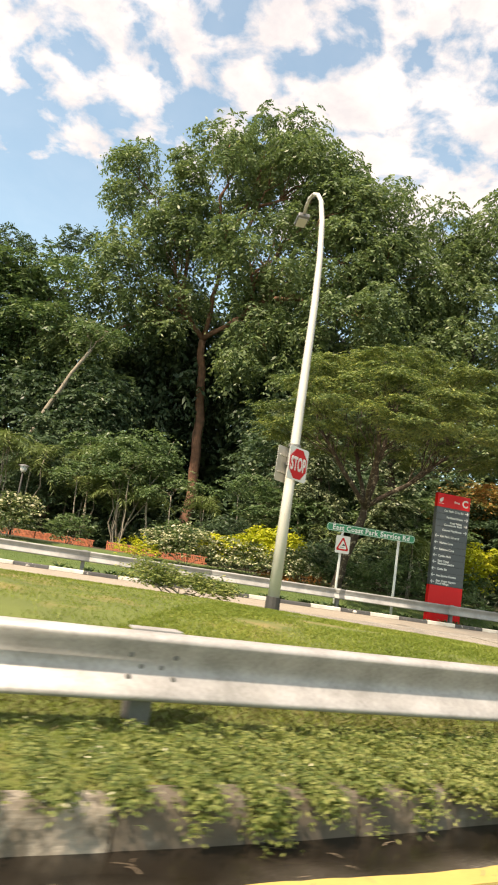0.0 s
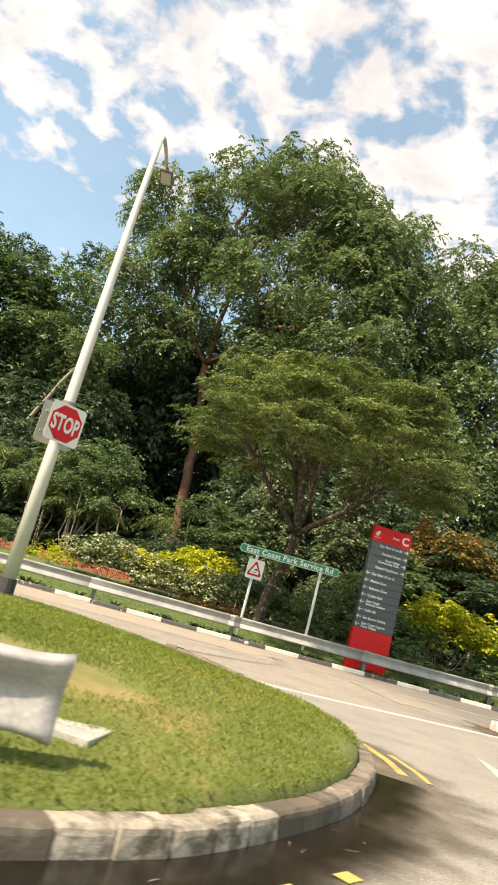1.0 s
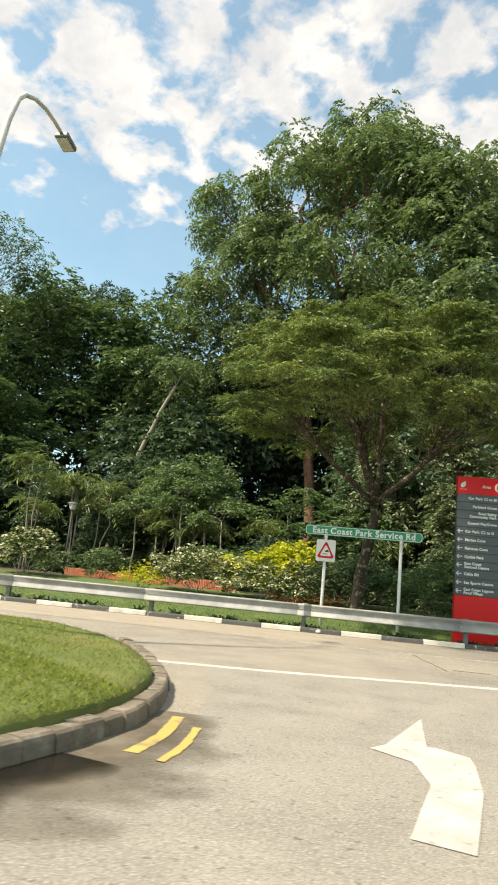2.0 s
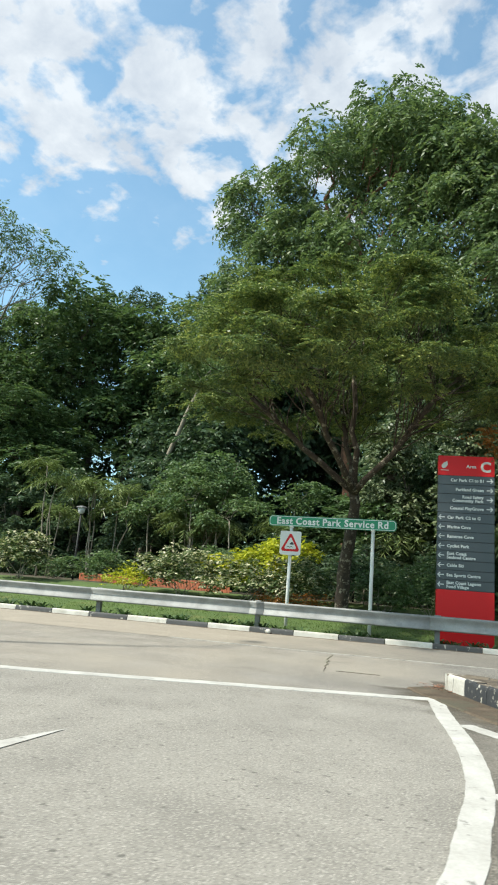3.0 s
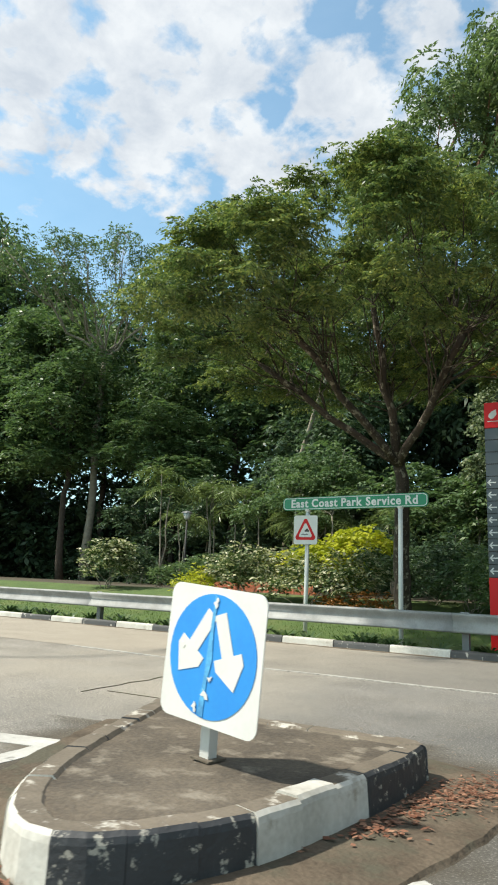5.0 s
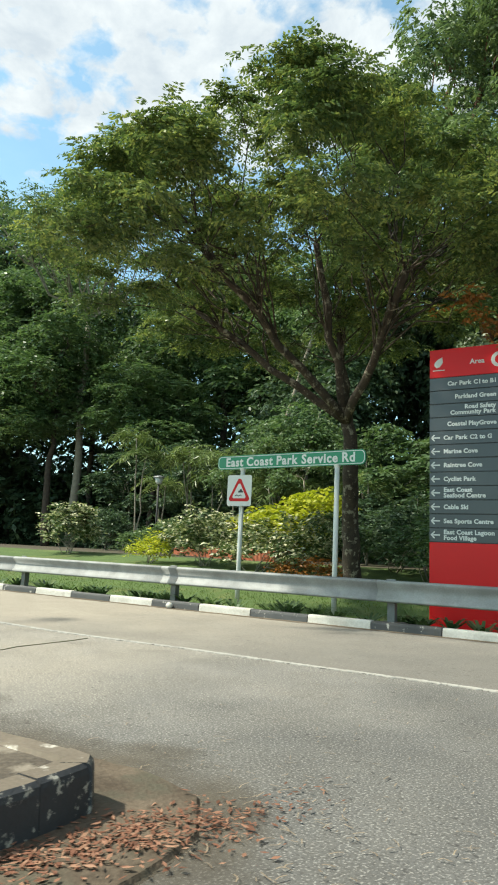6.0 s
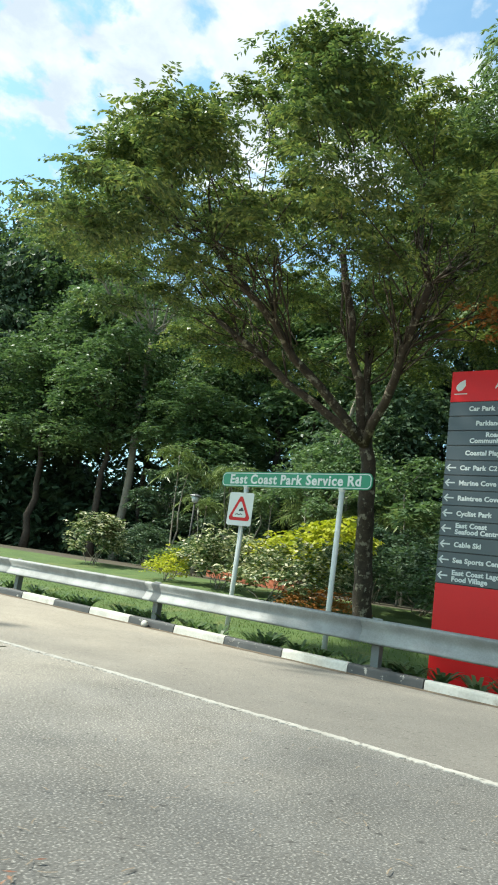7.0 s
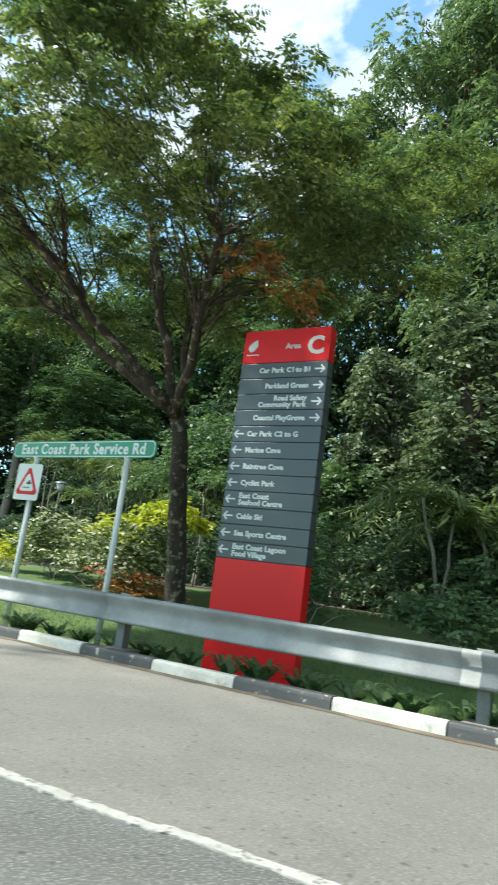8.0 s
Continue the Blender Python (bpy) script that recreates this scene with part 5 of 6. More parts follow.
# the spreading crown: flat pads of leaves laid over a dome that hangs out over the road
DOME, DOME_R = Vector((4.15, 22.85, 5.5)), Vector((4.1, 4.1, 3.4))
FORKS = [(1.8, 22.3, 6.0), (3.9, 21.0, 6.4), (6.4, 23.6, 5.8), (3.0, 25.3, 6.5), (4.3, 23.4, 7.0)]
pad_rng = random.Random(14)
pads, pad_fork = [], [[] for _ in FORKS]
for shell, count in ((1.0, 92), (0.62, 24)):
    for i in range(count):
        up = 1.0 - 0.97 * (i + 0.5) / count
        a = i * 2.39996 + pad_rng.uniform(-0.3, 0.3)
        k = (1 - up ** 2.4) ** (1 / 2.4) * pad_rng.uniform(0.88, 1.04) * shell
        p = DOME + Vector((DOME_R.x * k * math.cos(a), DOME_R.y * k * math.sin(a), DOME_R.z * shell * up * pad_rng.uniform(0.88, 1.04)))
        r = pad_rng.uniform(0.42, 0.74)
        pads.append((p.x, p.y, p.z, r, r * pad_rng.uniform(0.8, 1.15), pad_rng.uniform(0.13, 0.22)))
for x, y, z in ((6.0, 26.4, 7.9), (7.1, 27.0, 8.2), (8.3, 26.6, 7.5), (8.3, 24.2, 5.7), (7.8, 26.0, 6.0)):
    pads.append((x, y, z, 0.8, 0.8, 0.25))
for i, q in enumerate(pads):
    near = min(range(len(FORKS)), key=lambda j: (Vector(q[:2]) - Vector(FORKS[j][:2])).length)
    pad_fork[near].append(i)
spread = tree("spreading_tree", (2.95, 26.0, 0.25), "spreading umbrella-crowned tree with feathery leaves by the road",
     [(2.95, 26.0, 0.0), (3.0, 25.9, 0.6), (3.2, 25.6, 1.8), (3.58, 25.2, 2.9), (3.76, 24.86, 4.0)], [0.23, 0.20, 0.182, 0.162, 0.125], pads,
     BARK_MOTTLED, LEAF_RAIN, 101, limb_r=0.17, twigs=3, trunk_label="mottled brown trunk", sag=-0.05,
     forks=tuple((p, tuple(w)) for p, w in zip(FORKS, pad_fork)),
     per_area=2.3, r_cl=0.45, nf=16, length=0.38, pairs=8, ll=0.1, lw=0.043, droop=0.4, elev=(-0.1, 0.25), inner=0.5, flat=0.16, low=-0.25, tumble=0.35)

dead, _ = crown([(7.76 - 2.95, 23.65 - 26.0, 4.7 - 0.25, 0.45, 0.45, 0.22)], np.random.default_rng(9), per_area=3, r_cl=0.4, nf=10, length=0.3, pairs=5, ll=0.1, lw=0.05)
part("dead_spray", quads_mesh("dead_spray", dead), LEAF_ORANGE, spread, "spray of dead orange leaves", kind="stuff")

BIG = dict(per_area=0.27, tuft=1.25, nf=36, length=0.85, pairs=4, ll=0.38, lw=0.16, droop=1.0, inner=0.35, flat=0.75, low=-0.8)
tree("weeping_tree", (-9.4, 51.0, 0.65), "towering tree with heavy drooping foliage and reddish trunk",
     [(-9.4, 51.0, 0.5), (-9.2, 50.8, 7.5), (-9.5, 50.2, 13), (-9.7, 48.6, 18)], [0.5, 0.42, 0.36, 0.28],
     [(-16.8, 47.0, 29.8, 1.91, 2.09, 3.48), (-6.0, 47.2, 33.0, 3.13, 3.13, 3.39), (-12.8, 46.5, 25.0, 2.09, 2.44, 3.13), (-0.6, 46.0, 28.6, 2.44, 2.78, 3.65), (-9.5, 45.5, 30.8, 3.31, 3.39, 3.57), (-3.2, 46.4, 29.8, 3.39, 3.39, 3.48), (2.4, 46.0, 26.8, 2.87, 2.96, 3.48), (-15.4, 45.5, 21.0, 2.17, 2.26, 3.65),
      (-4.6, 44.2, 23.2, 4.0, 2.78, 3.65), (1.2, 44.6, 18.8, 3.65, 2.96, 3.83), (-11.4, 46.5, 25.5, 3.13, 2.78, 3.13), (-18.0, 45.0, 14.6, 2.78, 2.44, 3.48), (-4.0, 45.0, 15.8, 3.13, 2.61, 3.13),
      (-12.6, 47.0, 19.0, 2.26, 2.09, 2.96), (-5.2, 48.5, 20.0, 2.61, 2.09, 2.78), (4.6, 46.6, 23.0, 2.6, 2.8, 3.2), (0.4, 45.6, 23.6, 3.0, 2.8, 3.2)],
     BARK_RED, LEAF_BIG, 102, forks=(((-12.0, 46.5, 20.5), (0, 2, 7, 10, 11, 13)), ((-4.5, 46, 20.5), (3, 6, 8, 9, 12, 14, 15, 16)), ((-8.6, 46.3, 24), (1, 4, 5))), limb_r=0.55, twigs=10, trunk_label="reddish flaking trunk", **BIG)
FARS = dict(per_area=0.3, tuft=1.1, nf=24, length=0.85, pairs=3, ll=0.42, lw=0.19, droop=0.6, inner=0.4, flat=0.7, low=-0.8)
tree("forest_tree", (11.0, 51.0, 0.65), "tall broad tree with hanging light green foliage", [(11, 51, 0.5), (11.2, 51, 10), (10.8, 51, 18)], [0.45, 0.36, 0.26],
     [(8.2, 50.0, 26.0, 3.14, 3.34, 4.52), (13.2, 50.5, 27.6, 4.33, 3.93, 4.72), (10.2, 49.0, 18.8, 4.52, 3.34, 4.72), (17.0, 49.5, 19.0, 4.52, 3.54, 5.31), (6.4, 48.5, 19.5, 2.95, 2.95, 4.52), (9.0, 47.0, 11.5, 4.52, 2.95, 4.12), (15.5, 47.0, 11.0, 4.52, 2.95, 4.33)],
     BARK, LEAF_BIG, 103, **BIG)
tree("forest_tree", (23.0, 47.0, 0.65), "tall leafy green tree at the wood's edge", [(23, 47, 0.5), (23, 47, 14)], [0.4, 0.26],
     [(21, 46, 20, 4.5, 4, 5), (26, 47, 17, 4, 4, 5), (21.5, 45, 11, 4, 3, 4.5)], BARK, LEAF_MID, 104, **FARS)
tree("airy_tree", (-34.5, 34.6, 0.65), "tall airy tree with a thin flat-topped crown", [(-34.5, 34.6, 0.5), (-34.0, 34.4, 10), (-32.9, 34.0, 17.5)], [0.34, 0.26, 0.2],
     [(-27.6, 37.6, 23.3, 1.7, 1.9, 0.8), (-28.4, 35.6, 24.0, 2.2, 2.2, 0.9), (-29.4, 33.2, 24.4, 2.3, 2.3, 1.0), (-30.6, 30.7, 24.2, 2.4, 2.4, 1.0), (-31.5, 28.6, 24.1, 2.6, 2.6, 1.0), (-32.8, 25.5, 23.7, 3.0, 2.8, 1.2),
      (-29.8, 34.7, 22.1, 1.6, 1.6, 0.6), (-31.4, 31.7, 21.9, 1.9, 1.9, 0.6), (-32.5, 29.2, 21.8, 1.9, 1.9, 0.6), (-28.5, 37.4, 21.5, 1.4, 1.5, 0.6), (-29.1, 32.8, 26.1, 0.8, 0.8, 0.6)], BARK_PALE, LEAF_MID, 105, sag=0.02, **{**FARS, "per_area": 0.42, "tuft": 0.7, "nf": 13, "ll": 0.28, "lw": 0.11, "length": 0.7})
SPARSE = dict(per_area=0.55, tuft=0.55, nf=12, length=0.6, pairs=4, ll=0.34, lw=0.14, droop=0.3, inner=0.4, flat=0.5, low=-0.3)
tree("sparse_tree", (-23.0, 51.4, 0.65), "thin tree with a sparse open crown on the skyline", [(-23.0, 51.4, 0.5), (-22.8, 51.3, 13), (-22.9, 51.3, 21)], [0.26, 0.2, 0.12],
     [(-22.6, 51.3, 26.4, 1.7, 1.6, 0.7), (-24.6, 51.2, 25.6, 1.3, 1.3, 0.5), (-21.0, 51.2, 25.2, 1.2, 1.2, 0.5), (-23.4, 51.3, 24.2, 1.0, 1.0, 0.4)], BARK, LEAF_DARK, 130, limb_r=0.5, twigs=8, **SPARSE)
tree("sparse_tree", (-25.2, 44.4, 0.65), "thin tree with a sparse open crown on the skyline", [(-25.2, 44.4, 0.5), (-25.0, 44.3, 11), (-25.1, 44.3, 18.5)], [0.24, 0.18, 0.11],
     [(-25.0, 44.2, 22.7, 1.6, 1.5, 0.5), (-26.8, 44.0, 22.0, 1.2, 1.2, 0.5), (-23.4, 44.3, 21.8, 1.2, 1.2, 0.5)], BARK, LEAF_DARK, 131, limb_r=0.5, twigs=8, **SPARSE)
WALL = [(-40, 38, 23.5, LEAF_MID, 1.25), (-34, 41.5, 22.8, LEAF_MID, 1.15), (-28, 43.5, 22.6, LEAF_MID, 1.15), (-22.5, 45.5, 21.5, LEAF_MID, 1.1), (-17.5, 43.5, 12.0, LEAF_DARK, 1.0),
        (-47, 34, 25.5, LEAF_MID, 1.35), (-56, 30, 25, LEAF_DARK, 1.4), (-27.5, 37.5, 12.5, LEAF_MID, 0.95), (-35, 33, 17.0, LEAF_MID, 1.05), (28, 41, 13, LEAF_MID, 1.1),
        (-0.2, 45.0, 11.5, LEAF_DARK, 0.95), (2.0, 42.0, 10.5, LEAF_DARK, 0.9), (-43, 30, 17, LEAF_MID, 1.15),
        (-14, 55, 21, LEAF_DARK, 1.3), (-6, 56, 22, LEAF_DARK, 1.3), (2.5, 55, 21, LEAF_DARK, 1.3), (-52, 24, 18, LEAF_DARK, 1.2), (-53, 36, 33, LEAF_MID, 1.5), (-62, 30, 36, LEAF_DARK, 1.6), (-66, 20, 36, LEAF_MID, 1.6)]
protos = {}
for i, (x, y, h, mt, sc) in enumerate(WALL):
    key = (mt.name, i % 2)
    if key not in protos:
        r = random.Random(200 + i)
        lob = []
        for kk in range(7):
            a = kk * 2.4 + r.random()
            lob.append((x + 2.4 * math.cos(a), y + 2.2 * math.sin(a), h * (0.53 + 0.065 * kk), r.uniform(2.2, 3.2), r.uniform(2.0, 3.0), r.uniform(2.0, 2.9)))
        lob.append((x, y, h - 1.6, 2.2, 2.2, 1.6))
        protos[key] = (tree("forest_tree", (x, y, bank(x, y) - 0.05), "dense dark forest tree behind the shrubs", [(x, y, 0.4), (x + 0.3, y, h * 0.35), (x, y + 0.2, h * 0.6)], [0.28, 0.22, 0.15], lob, BARK, mt, 210 + i, group="forest trees", **FARS), h)
    else:
        src, h0 = protos[key]
        c = copy_thing(src, pose(x, y, bank(x, y) - 0.05, 0, 0, 70 * i + 30))
        c.scale = (sc, sc, h / h0)

# small understorey trees with thin pale stems
UNDER = dict(per_area=1.0, r_cl=0.45, nf=15, length=0.62, pairs=4, ll=0.26, lw=0.115, droop=0.45, elev=(-0.3, 0.6), inner=0.55, flat=0.7, low=-0.8)
und = []
for i, (x, y, h, mt) in enumerate(((-9.5, 35.5, 6.5, LEAF_MID), (-14.5, 35.5, 6.0, LEAF_DARK), (1.4, 35.0, 7.5, LEAF_DARK), (-20.5, 36, 7.0, LEAF_DARK))):
    und.append((tree("understorey_tree", (x, y, bank(x, y) - 0.05), "slim young tree with layered green leaves", [(x, y, 0.4), (x + 0.2, y, h * 0.5), (x, y, h * 0.75)], [0.06, 0.05, 0.04],
                     [(x - 1.0, y, h * 0.72, 1.5, 1.4, 0.9), (x + 1.1, y, h * 0.82, 1.4, 1.4, 0.8), (x, y - 0.6, h * 0.56, 1.5, 1.2, 0.8), (x, y, h * 0.95, 1.2, 1.2, 0.7)], BARK_PALE, mt, 300 + i, limb_r=0.6, group="understorey trees", **UNDER), h))
for i, (x, y, h) in enumerate(((-12.6, 37.5, 7.2), (4.6, 37, 6.6), (8.4, 36, 6.8), (12.4, 37, 7.5), (16, 35, 6.5), (-16.5, 39, 8), (-24.5, 34, 6.5), (-15.0, 41.0, 8.4), (6.5, 33.0, 5.2), (20, 37, 8), (10.8, 33.5, 4.6), (14.6, 33.8, 5.0), (-0.4, 33.4, 4.8))):
    src, h0 = und[i % 4]
    c = copy_thing(src, pose(x, y, bank(x, y) - 0.05, 0, 0, 67 * i))
    c.scale = (1.1, 1.1, h / h0)
# ivy-clad stump of a tree
tree("ivy_clad_tree", (-1.5, 41.0, 0.6), "old trunk wrapped in climbing ivy leaves", [(-1.5, 41, -0.1), (-1.4, 41, 5), (-1.6, 41, 9.5)], [0.5, 0.45, 0.3],
     [(-1.5, 41, 2.6, 1.7, 1.3, 2.6), (-1.4, 41, 6.4, 1.3, 1.1, 2.6), (-1.6, 41, 9.6, 1.0, 1.0, 1.4)], BARK, LEAF_IVY, 320, limb_r=0.3, twigs=3, **{**UNDER, "per_area": 1.9})
tree("ivy_clad_tree", (5.0, 32.0, 0.6), "old trunk wrapped in climbing ivy leaves", [(5.0, 32, -0.1), (5.1, 32, 4), (4.9, 32, 7.0)], [0.35, 0.3, 0.2],
     [(5.0, 32, 2.2, 1.3, 1.1, 2.0), (5.1, 32, 5.0, 1.1, 1.0, 2.0), (4.9, 32, 7.2, 0.9, 0.9, 1.2)], BARK, LEAF_IVY, 321, limb_r=0.3, twigs=3, **{**UNDER, "per_area": 2.2, "ll": 0.2, "lw": 0.1, "length": 0.45})
tree("ivy_clad_tree", (1.4, 32.9, 0.6), "old trunk curtained with pale hanging ivy leaves", [(1.4, 32.9, -0.1), (1.3, 32.9, 4), (1.5, 32.9, 7.6)], [0.32, 0.28, 0.2],
     [(1.4, 32.8, 2.0, 0.9, 0.8, 1.7), (1.2, 32.7, 4.6, 0.8, 0.7, 1.7), (1.5, 32.8, 7.0, 0.9, 0.8, 1.3), (2.1, 32.8, 3.4, 0.6, 0.6, 1.6)], BARK, LEAF_IVY, 322, limb_r=0.3, twigs=3, **{**UNDER, "per_area": 2.4, "ll": 0.2, "lw": 0.11, "length": 0.45, "droop": 0.9})
shrub("copper_shrub", (9.6, 34.8, -0.06), "tall shrub with coppery orange and green leaves", [(0, 0, 5.4, 1.8, 1.2, 0.8), (-1.3, 0, 4.6, 1.2, 1.0, 0.7), (1.4, 0.2, 4.7, 1.2, 1.0, 0.7), (0.2, 0, 3.6, 1.4, 1.0, 0.7)], LEAF_COPPER, 33, "shrub", 8, 2.4,
      per_area=3.6, r_cl=0.4, ll=0.24, lw=0.12, length=0.5, elev=(-0.2, 0.4), droop=0.4)
for i, (x, y, h) in enumerate(((-10.8, 32.4, 4.6), (-8.0, 32.2, 5.2), (-5.6, 32.0, 4.4), (-2.2, 31.8, 4.9), (0.8, 32.2, 4.3))):
    tree("sapling", (x, y, bank(x, y) - 0.05), "thin pale-stemmed sapling among the shrubs", [(x, y, 0.4), (x + 0.1, y, h * 0.5), (x - 0.05, y, h * 0.85)], [0.04, 0.034, 0.026],
         [(x - 0.5, y, h * 0.9, 0.7, 0.6, 0.4), (x + 0.5, y, h, 0.7, 0.6, 0.4)], BARK_PALE, LEAF_MID, 340 + i, limb_r=0.7, twigs=4, group="saplings", **{**UNDER, "ll": 0.2, "lw": 0.09})
# woods closing the view behind
rng = np.random.default_rng(77)
n = 44000
ang = rng.uniform(radians(30), radians(176), n)
rad = rng.uniform(52, 62, n)
low = rng.uniform(0, 1, n) < 0.6
rad[low] += 2.0
hh = np.where(low, 0.42, 1.0) * rng.uniform(0, 1, n) ** 1.1 * (19.0 + 2.5 * np.sin(ang * 23) + 1.5 * np.sin(ang * 61) + 6.0 * np.exp(-((ang - radians(90)) / radians(17)) ** 4))
o = np.stack([rad * np.cos(ang) - 2, rad * np.sin(ang), hh], axis=1)
a = rng.uniform(0, math.tau, n)
d = np.stack([np.cos(a), np.sin(a), rng.uniform(-0.5, 0.5, n)], axis=1)
part("far_woods", quads_mesh("far_woods", fronds(o, d, np.full(n, 1.3), 3, 0.95, 0.42, np.full(n, 0.5), rng)), LEAF_DARK, None, "dense dark woods filling the distance", kind="stuff", category="woods")
n = 9000
o = np.stack([rng.uniform(-52, 30, n), rng.uniform(33.5, 47, n), 0.5 + rng.uniform(0, 1, n) * np.where(np.arange(n) < 6000, 1.8, 3.6)], axis=1)
a = rng.uniform(0, math.tau, n)
d = np.stack([np.cos(a), np.sin(a), rng.uniform(0, 0.9, n)], axis=1)
part("undergrowth", quads_mesh("undergrowth", fronds(o, d, np.full(n, 0.7), 3, 0.34, 0.14, np.full(n, 0.5), rng)), LEAF_DARK, None, "tangled dark undergrowth beneath the trees", kind="stuff", category="undergrowth")

# ---- grass, weeds and litter ----
def blades(p, z, h, w, rng, lean=0.5):
    n = len(p)
    a = rng.uniform(0, math.tau, n)
    hh = h * rng.uniform(0.5, 1.3, n)
    base = np.stack([p[:, 0], p[:, 1], z - 0.005], axis=1)
    wv = np.stack([np.cos(a), np.sin(a), np.zeros(n)], axis=1) * w * 0.5
    b = rng.uniform(0, math.tau, n)
    ln = np.stack([np.cos(b), np.sin(b), np.zeros(n)], axis=1) * (hh * lean * rng.uniform(0, 1.4, n))[:, None]
    up = np.array([0, 0, 1.0])
    mid = base + ln * 0.4 + up * (hh * 0.6)[:, None]
    tip = base + ln + up * hh[:, None]
    return np.stack([base - wv, base + wv, mid + wv * 0.7, tip], axis=1)


rng = np.random.default_rng(88)
poly = inn
pts = []
for cnt, (x0, x1, y0, y1) in ((100000, (-4, 7.3, 1.0, 14.4)), (130000, (1.5, 7.3, 1.8, 9.0)), (22000, (-16, -4, -4, 13))):
    p = np.stack([rng.uniform(x0, x1, cnt), rng.uniform(y0, y1, cnt)], axis=1)
    pts.append(p[inside(p, poly)])
p = np.concatenate(pts)
bare = np.array([noise.noise((x * 0.9, y * 0.9, 5.0)) for x, y in p])
p = p[bare < 0.25 + rng.uniform(-0.1, 0.3, len(p))]
part("grass", quads_mesh("grass", blades(p, island_height(p), 0.028, 0.007, rng, 0.9)), GRASS, None, "short sunlit grass on the traffic island", kind="stuff", category="grass")
n = 45000
s, o = rng.uniform(-20, 14, n), rng.uniform(0.18, 4.8, n)
p = np.array(FAR_0.xy) + s[:, None] * np.array(FAR_DIR.xy) + (o + bow(s))[:, None] * np.array(FAR_N.xy)
part("grass", quads_mesh("grass", blades(p, np.interp(o, [q[0] for q in BANK], [q[1] for q in BANK]), 0.05, 0.012, rng)), GRASS_LAWN, None, "short green lawn grass behind the barrier", kind="stuff", category="grass")

# dry trodden grass behind the near barrier
n = 9000
s, o = rng.uniform(-5.5, -0.2, n), rng.normal(0.35, 0.22, n)
p = np.array(NR0.xy) + s[:, None] * np.array(ND.xy) + o[:, None] * np.array(NN.xy)
part("dry_grass", quads_mesh("dry_grass", blades(p, island_height(p) + 0.004, 0.035, 0.009, rng, 1.5)), GRASS_DRY, None, "brown dry grass trodden behind the barrier", kind="stuff", category="grass")

# strap-leaved tufts behind the kerb
def tuft(seed):
    rng = np.random.default_rng(seed)
    t = thing("lily_tuft", (0, 0, 0), 0, "tuft of green strap-shaped lily leaves", "plant", "lily tufts")
    qs = []
    for k in range(22):
        a = rng.uniform(0, math.tau)
        L, w = rng.uniform(0.26, 0.52), rng.uniform(0.02, 0.036)
        dh, up = np.array([math.cos(a), math.sin(a), 0]), np.array([0, 0, 1.0])
        wv = np.array([-math.sin(a), math.cos(a), 0]) * w
        c = [dh * L * f * 0.75 + up * L * (1.25 * f - 0.75 * f * f) for f in (0, 0.35, 0.7, 1.0)]
        for j, (w0, w1) in enumerate(((0.7, 1.0), (1.0, 0.8), (0.8, 0.1))):
            qs.append(np.stack([c[j] - wv * w0, c[j] + wv * w0, c[j + 1] + wv * w1, c[j + 1] - wv * w1]))
    part("leaves", quads_mesh("leaves", np.array(qs)), LEAF_MID, t, "")
    return t


tufts = [tuft(i) for i in range(3)]
rt = random.Random(9)
spots = []
for s in np.arange(-10, 9, 0.15):
    if rt.random() < 0.42 + 0.5 * noise.noise((s * 0.9, 2.0, 0.0)):
        spots.append((s + rt.uniform(-0.15, 0.15), rt.uniform(0.55, 1.25)))
for i, (s, o) in enumerate(spots):
    p = far(s, o)
    m = pose(p.x, p.y, bank(p.x, p.y), 0, 0, rt.uniform(0, 360))
    if i < 3:
        tufts[i].matrix_basis = m
    else:
        copy_thing(tufts[i % 3], m)

# creeping weeds over the near kerb
def creeper(name, n, xr, label, mat, seed, front=0.5):
    rng = np.random.default_rng(seed)
    idx = [i for i, p in enumerate(near_line) if xr[0] < p.x < xr[1] and p.y < 5]
    os = []
    for k in range(n):
        i = int(rng.choice(idx))
        q = near_line[i] + side_of(near_line, i) * 0
        clump = 0.75 * noise.noise((q.x * 1.15, q.y * 1.15, 9.0)) + 0.45 * noise.noise((q.x * 4.3, q.y * 4.3, 3.0))
        bare = np.interp(q.x, [1.7, 2.3, 4.25, 4.5, 5.28, 5.42, 5.75, 5.95], [-0.05, -0.1, -0.12, 0.3, 0.35, -0.4, -0.25, 0.6])
        hanging = rng.uniform() < front
        if clump + rng.uniform(-0.25, 0.25) < (bare if hanging or q.x > 5.6 else bare - 0.7):
            continue
        nn = side_of(near_line, i)
        if hanging:
            hang = 0.11 + 0.2 * noise.noise((q.x * 3.1, q.y * 3.1, 5.0)) + rng.normal(0, 0.025)
            off, z = -rng.uniform(0.0, 0.07), 0.2 - max(0.02, hang) * rng.uniform(0, 1) ** 0.8
        else:
            off, z = 0.75 * rng.uniform(0, 1) ** 1.5, 0.16 + rng.uniform(0, 0.06)
        os.append((*(q + nn * off).xy, z))
    o = np.array(os)
    m = len(o)
    a = rng.uniform(0, math.tau, m)
    d = np.stack([np.cos(a), np.sin(a), rng.uniform(-0.2, 0.7, m)], axis=1)
    return part(name, quads_mesh(name, fronds(o, d, rng.uniform(0.05, 0.13, m), 3, 0.026, 0.012, np.full(m, 0.4), rng)), mat, None, label, kind="stuff", category="weeds")


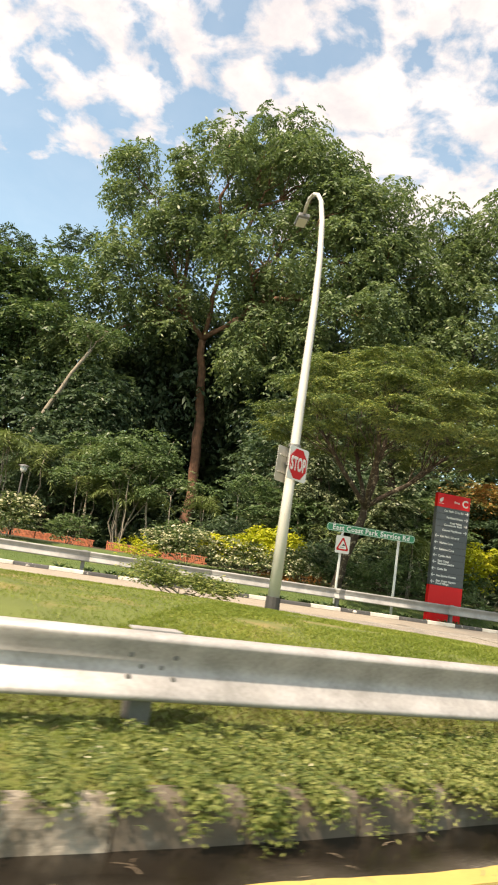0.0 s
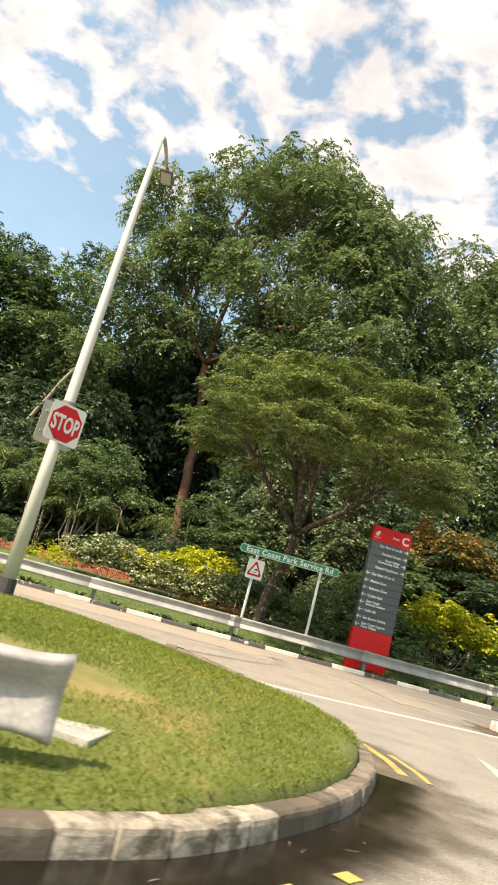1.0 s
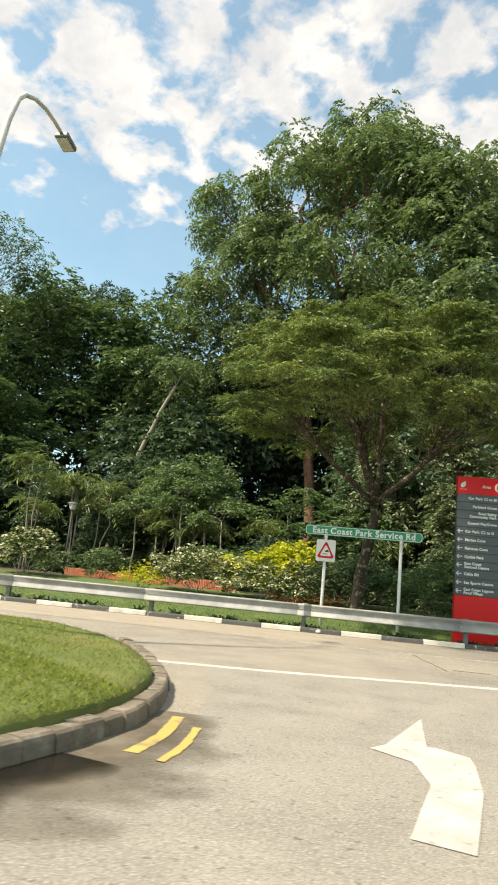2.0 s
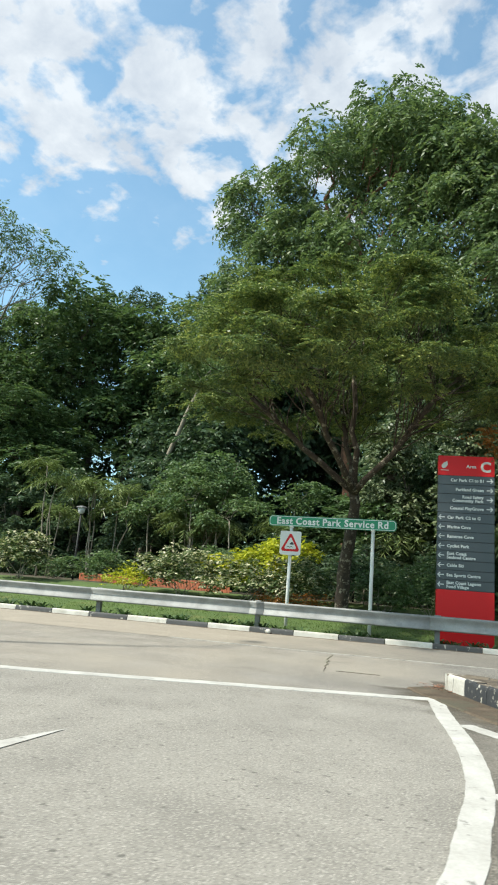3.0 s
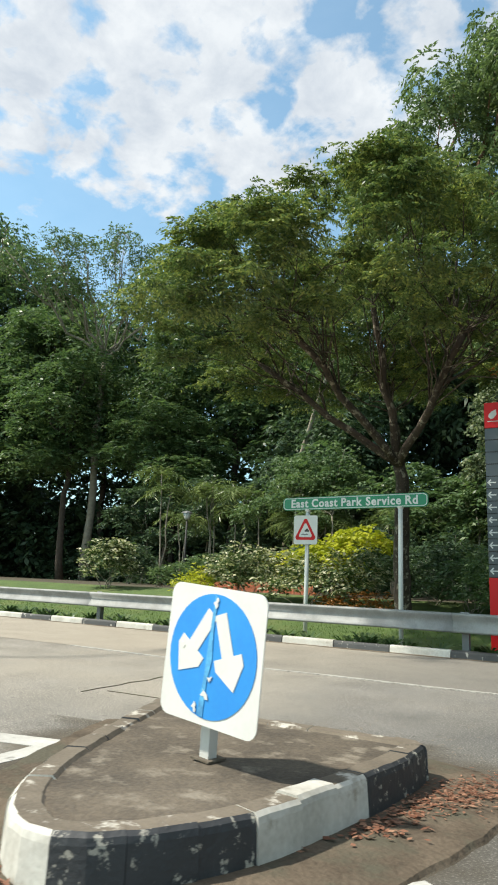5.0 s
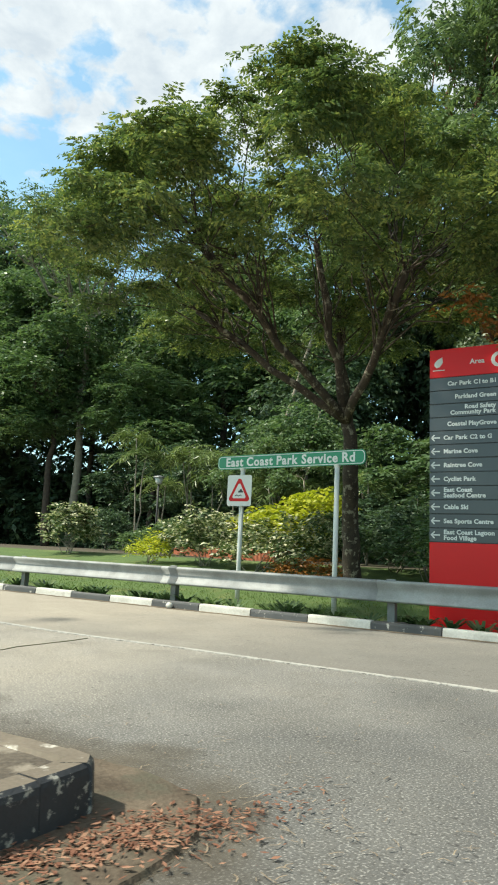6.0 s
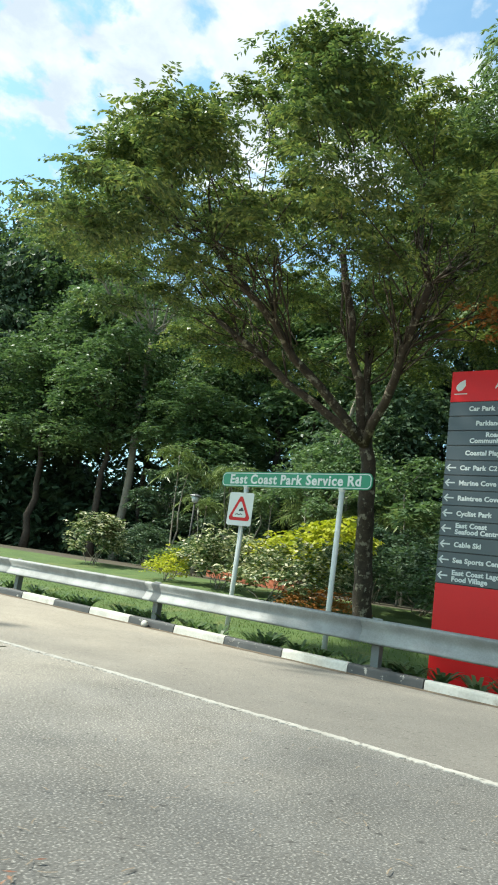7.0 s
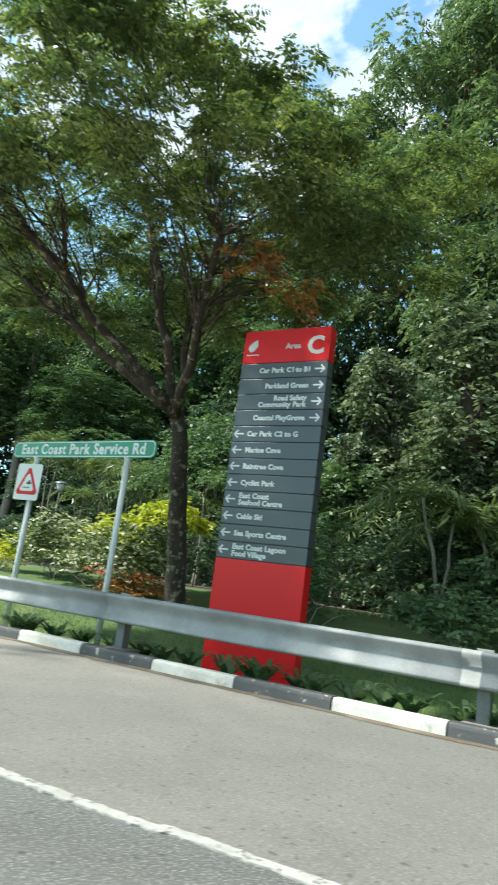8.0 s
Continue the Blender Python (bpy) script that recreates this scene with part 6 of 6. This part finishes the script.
creeper("creeping_weeds", 32000, (-3, 6.0), "olive green creeping weeds spilling over the kerb", LEAF_WEED, 51, 0.36)
creeper("weed_flowers", 420, (-3, 5.4), "scattered pale flower heads among weeds", LEAF_CREAM, 52, 0.2)
shrub("dry_shrub", (0.16, 12.05, 0.28), "low straggling olive-brown shrub on the grass", [(0, 0, 0.16, 0.6, 0.5, 0.18), (-0.6, 0, 0.26, 0.5, 0.4, 0.22), (0.6, 0.1, 0.14, 0.5, 0.4, 0.16)], LEAF_WEED, 53,
      per_area=34, r_cl=0.16, ll=0.07, lw=0.034, length=0.2)

# fallen leaves round the splitter island
rng = np.random.default_rng(61)
n = 2600
il = np.array([q.xy for q in isl_line])
pi = rng.integers(0, len(il), n)
c = np.array([cx, cy])
def litter_base(p):
    return np.where(np.min(np.linalg.norm(p[:, None] - il[None], axis=2), axis=1) < 0.44, 0.028, 0.008)[:, None]


p = il[pi] + unit(il[pi] - c) * (rng.gamma(1.5, 0.12, n))[:, None] + rng.normal(0, 0.03, (n, 2))
thick = np.array([noise.noise((x * 1.1, y * 1.1, 3.0)) for x, y in p])
keep = (thick + rng.uniform(-0.3, 0.3, n) + np.where((p[:, 1] < 14.1) & (p[:, 0] > 11.0), 0.7, 0) + np.where((p[:, 0] > 11.1) & (p[:, 1] > 15.4), 0.4, 0) > 0.5) & ~inside(p, il)
p = p[keep]
m = len(p)
o = np.concatenate([p, litter_base(p) + rng.uniform(0, 0.014, (m, 1))], axis=1)
a = rng.uniform(0, math.tau, m)
ld = np.stack([np.cos(a), np.sin(a), rng.uniform(-0.05, 0.18, m)], axis=1) * rng.uniform(0.024, 0.055, m)[:, None]
wv = np.stack([-np.sin(a), np.cos(a), rng.uniform(-0.3, 0.3, m)], axis=1) * rng.uniform(0.007, 0.014, m)[:, None]
part("fallen_leaves", quads_mesh("fallen_leaves", np.stack([o, o + ld * 0.5 + wv, o + ld, o + ld * 0.5 - wv], axis=1)), LEAF_DRY, None, "drifts of dry brown leaves round the island", kind="stuff", category="leaves")
n = 2700
which = rng.uniform(0, 1, n) < 0.38
p = np.where(which[:, None], rng.normal(0, 1, (n, 2)) * (0.1, 0.36) + (11.46, 16.25), rng.normal(0, 1, (n, 2)) * (0.19, 0.24) + (11.34, 13.6))
p = p[~inside(p, il)]
m = len(p)
o = np.concatenate([p, litter_base(p) + rng.uniform(0, 0.012, (m, 1))], axis=1)
a = rng.uniform(0, math.tau, m)
ld = np.stack([np.cos(a), np.sin(a), rng.uniform(-0.03, 0.1, m)], axis=1) * rng.uniform(0.018, 0.05, m)[:, None]
wv = np.stack([-np.sin(a), np.cos(a), rng.uniform(-0.3, 0.3, m)], axis=1) * rng.uniform(0.003, 0.008, m)[:, None]
part("leaf_litter", quads_mesh("leaf_litter", np.stack([o, o + ld * 0.5 + wv, o + ld, o + ld * 0.5 - wv], axis=1)), LEAF_DRY, None, "fine brown leaf litter swept beside the island", kind="stuff", category="leaves")
# pale leaf stalks and twigs strewn over the road
n = 300
p = np.concatenate([rng.normal(0, 1, (n // 2, 2)) * (0.55, 0.35) + (11.6, 16.9), np.stack([rng.uniform(9.5, 13.5, n // 2), rng.uniform(16.3, 19.6, n // 2)], axis=1)])
p = p[~inside(p, il)]
specks = [(near_line[i] - side_of(near_line, i) * rng.uniform(0.03, 0.6)).xy for i in rng.integers(0, len(near_line), 700) if near_line[i].y < 6]
p = np.concatenate([p, np.array(specks)])
qs = []
for x, y in p:
    a, L, w, c = rng.uniform(0, math.tau), rng.uniform(0.02, 0.075), rng.uniform(0.0012, 0.0026), rng.normal(0, 0.25)
    q0 = np.array([x, y, 0.010])
    for k in range(3):
        d0, z1 = a + c * k, 0.010 + 0.006 * rng.uniform()
        q1 = q0 + np.array([math.cos(d0), math.sin(d0), 0]) * L / 3
        q1[2] = z1
        sd = np.array([-math.sin(d0), math.cos(d0), 0]) * w
        qs.append(np.stack([q0 - sd, q0 + sd, q1 + sd, q1 - sd]))
        q0 = q1
part("twig_litter", quads_mesh("twig_litter", np.array(qs)), STALK, None, "pale dry leaf stalks strewn over the asphalt", kind="stuff", category="litter")
pebble = bmesh.new()
bmesh.ops.create_icosphere(pebble, subdivisions=2, radius=0.07, matrix=Matrix.Diagonal((1, 0.8, 0.8, 1)))
q = far(-0.55, -0.06)
part("stone", pebble, KERB_WHITE, None, "pale rounded stone lying against the kerb", True, m=pose(q.x, q.y, 0.05), category="stone")

# ---- slats of the barrier fences, last ----
slat_me = as_mesh(b_box(0.062, 0.014, 0.56, (0, 0, 0), 0.004), "slat")
slat_me.materials.append(ORANGE)
for w, L, H in BARRIERS:
    for i in range(int(L / 0.085)):
        part("slat", slat_me, ORANGE, w, m=pose(0.04 + 0.085 * i, -0.003, H / 2))
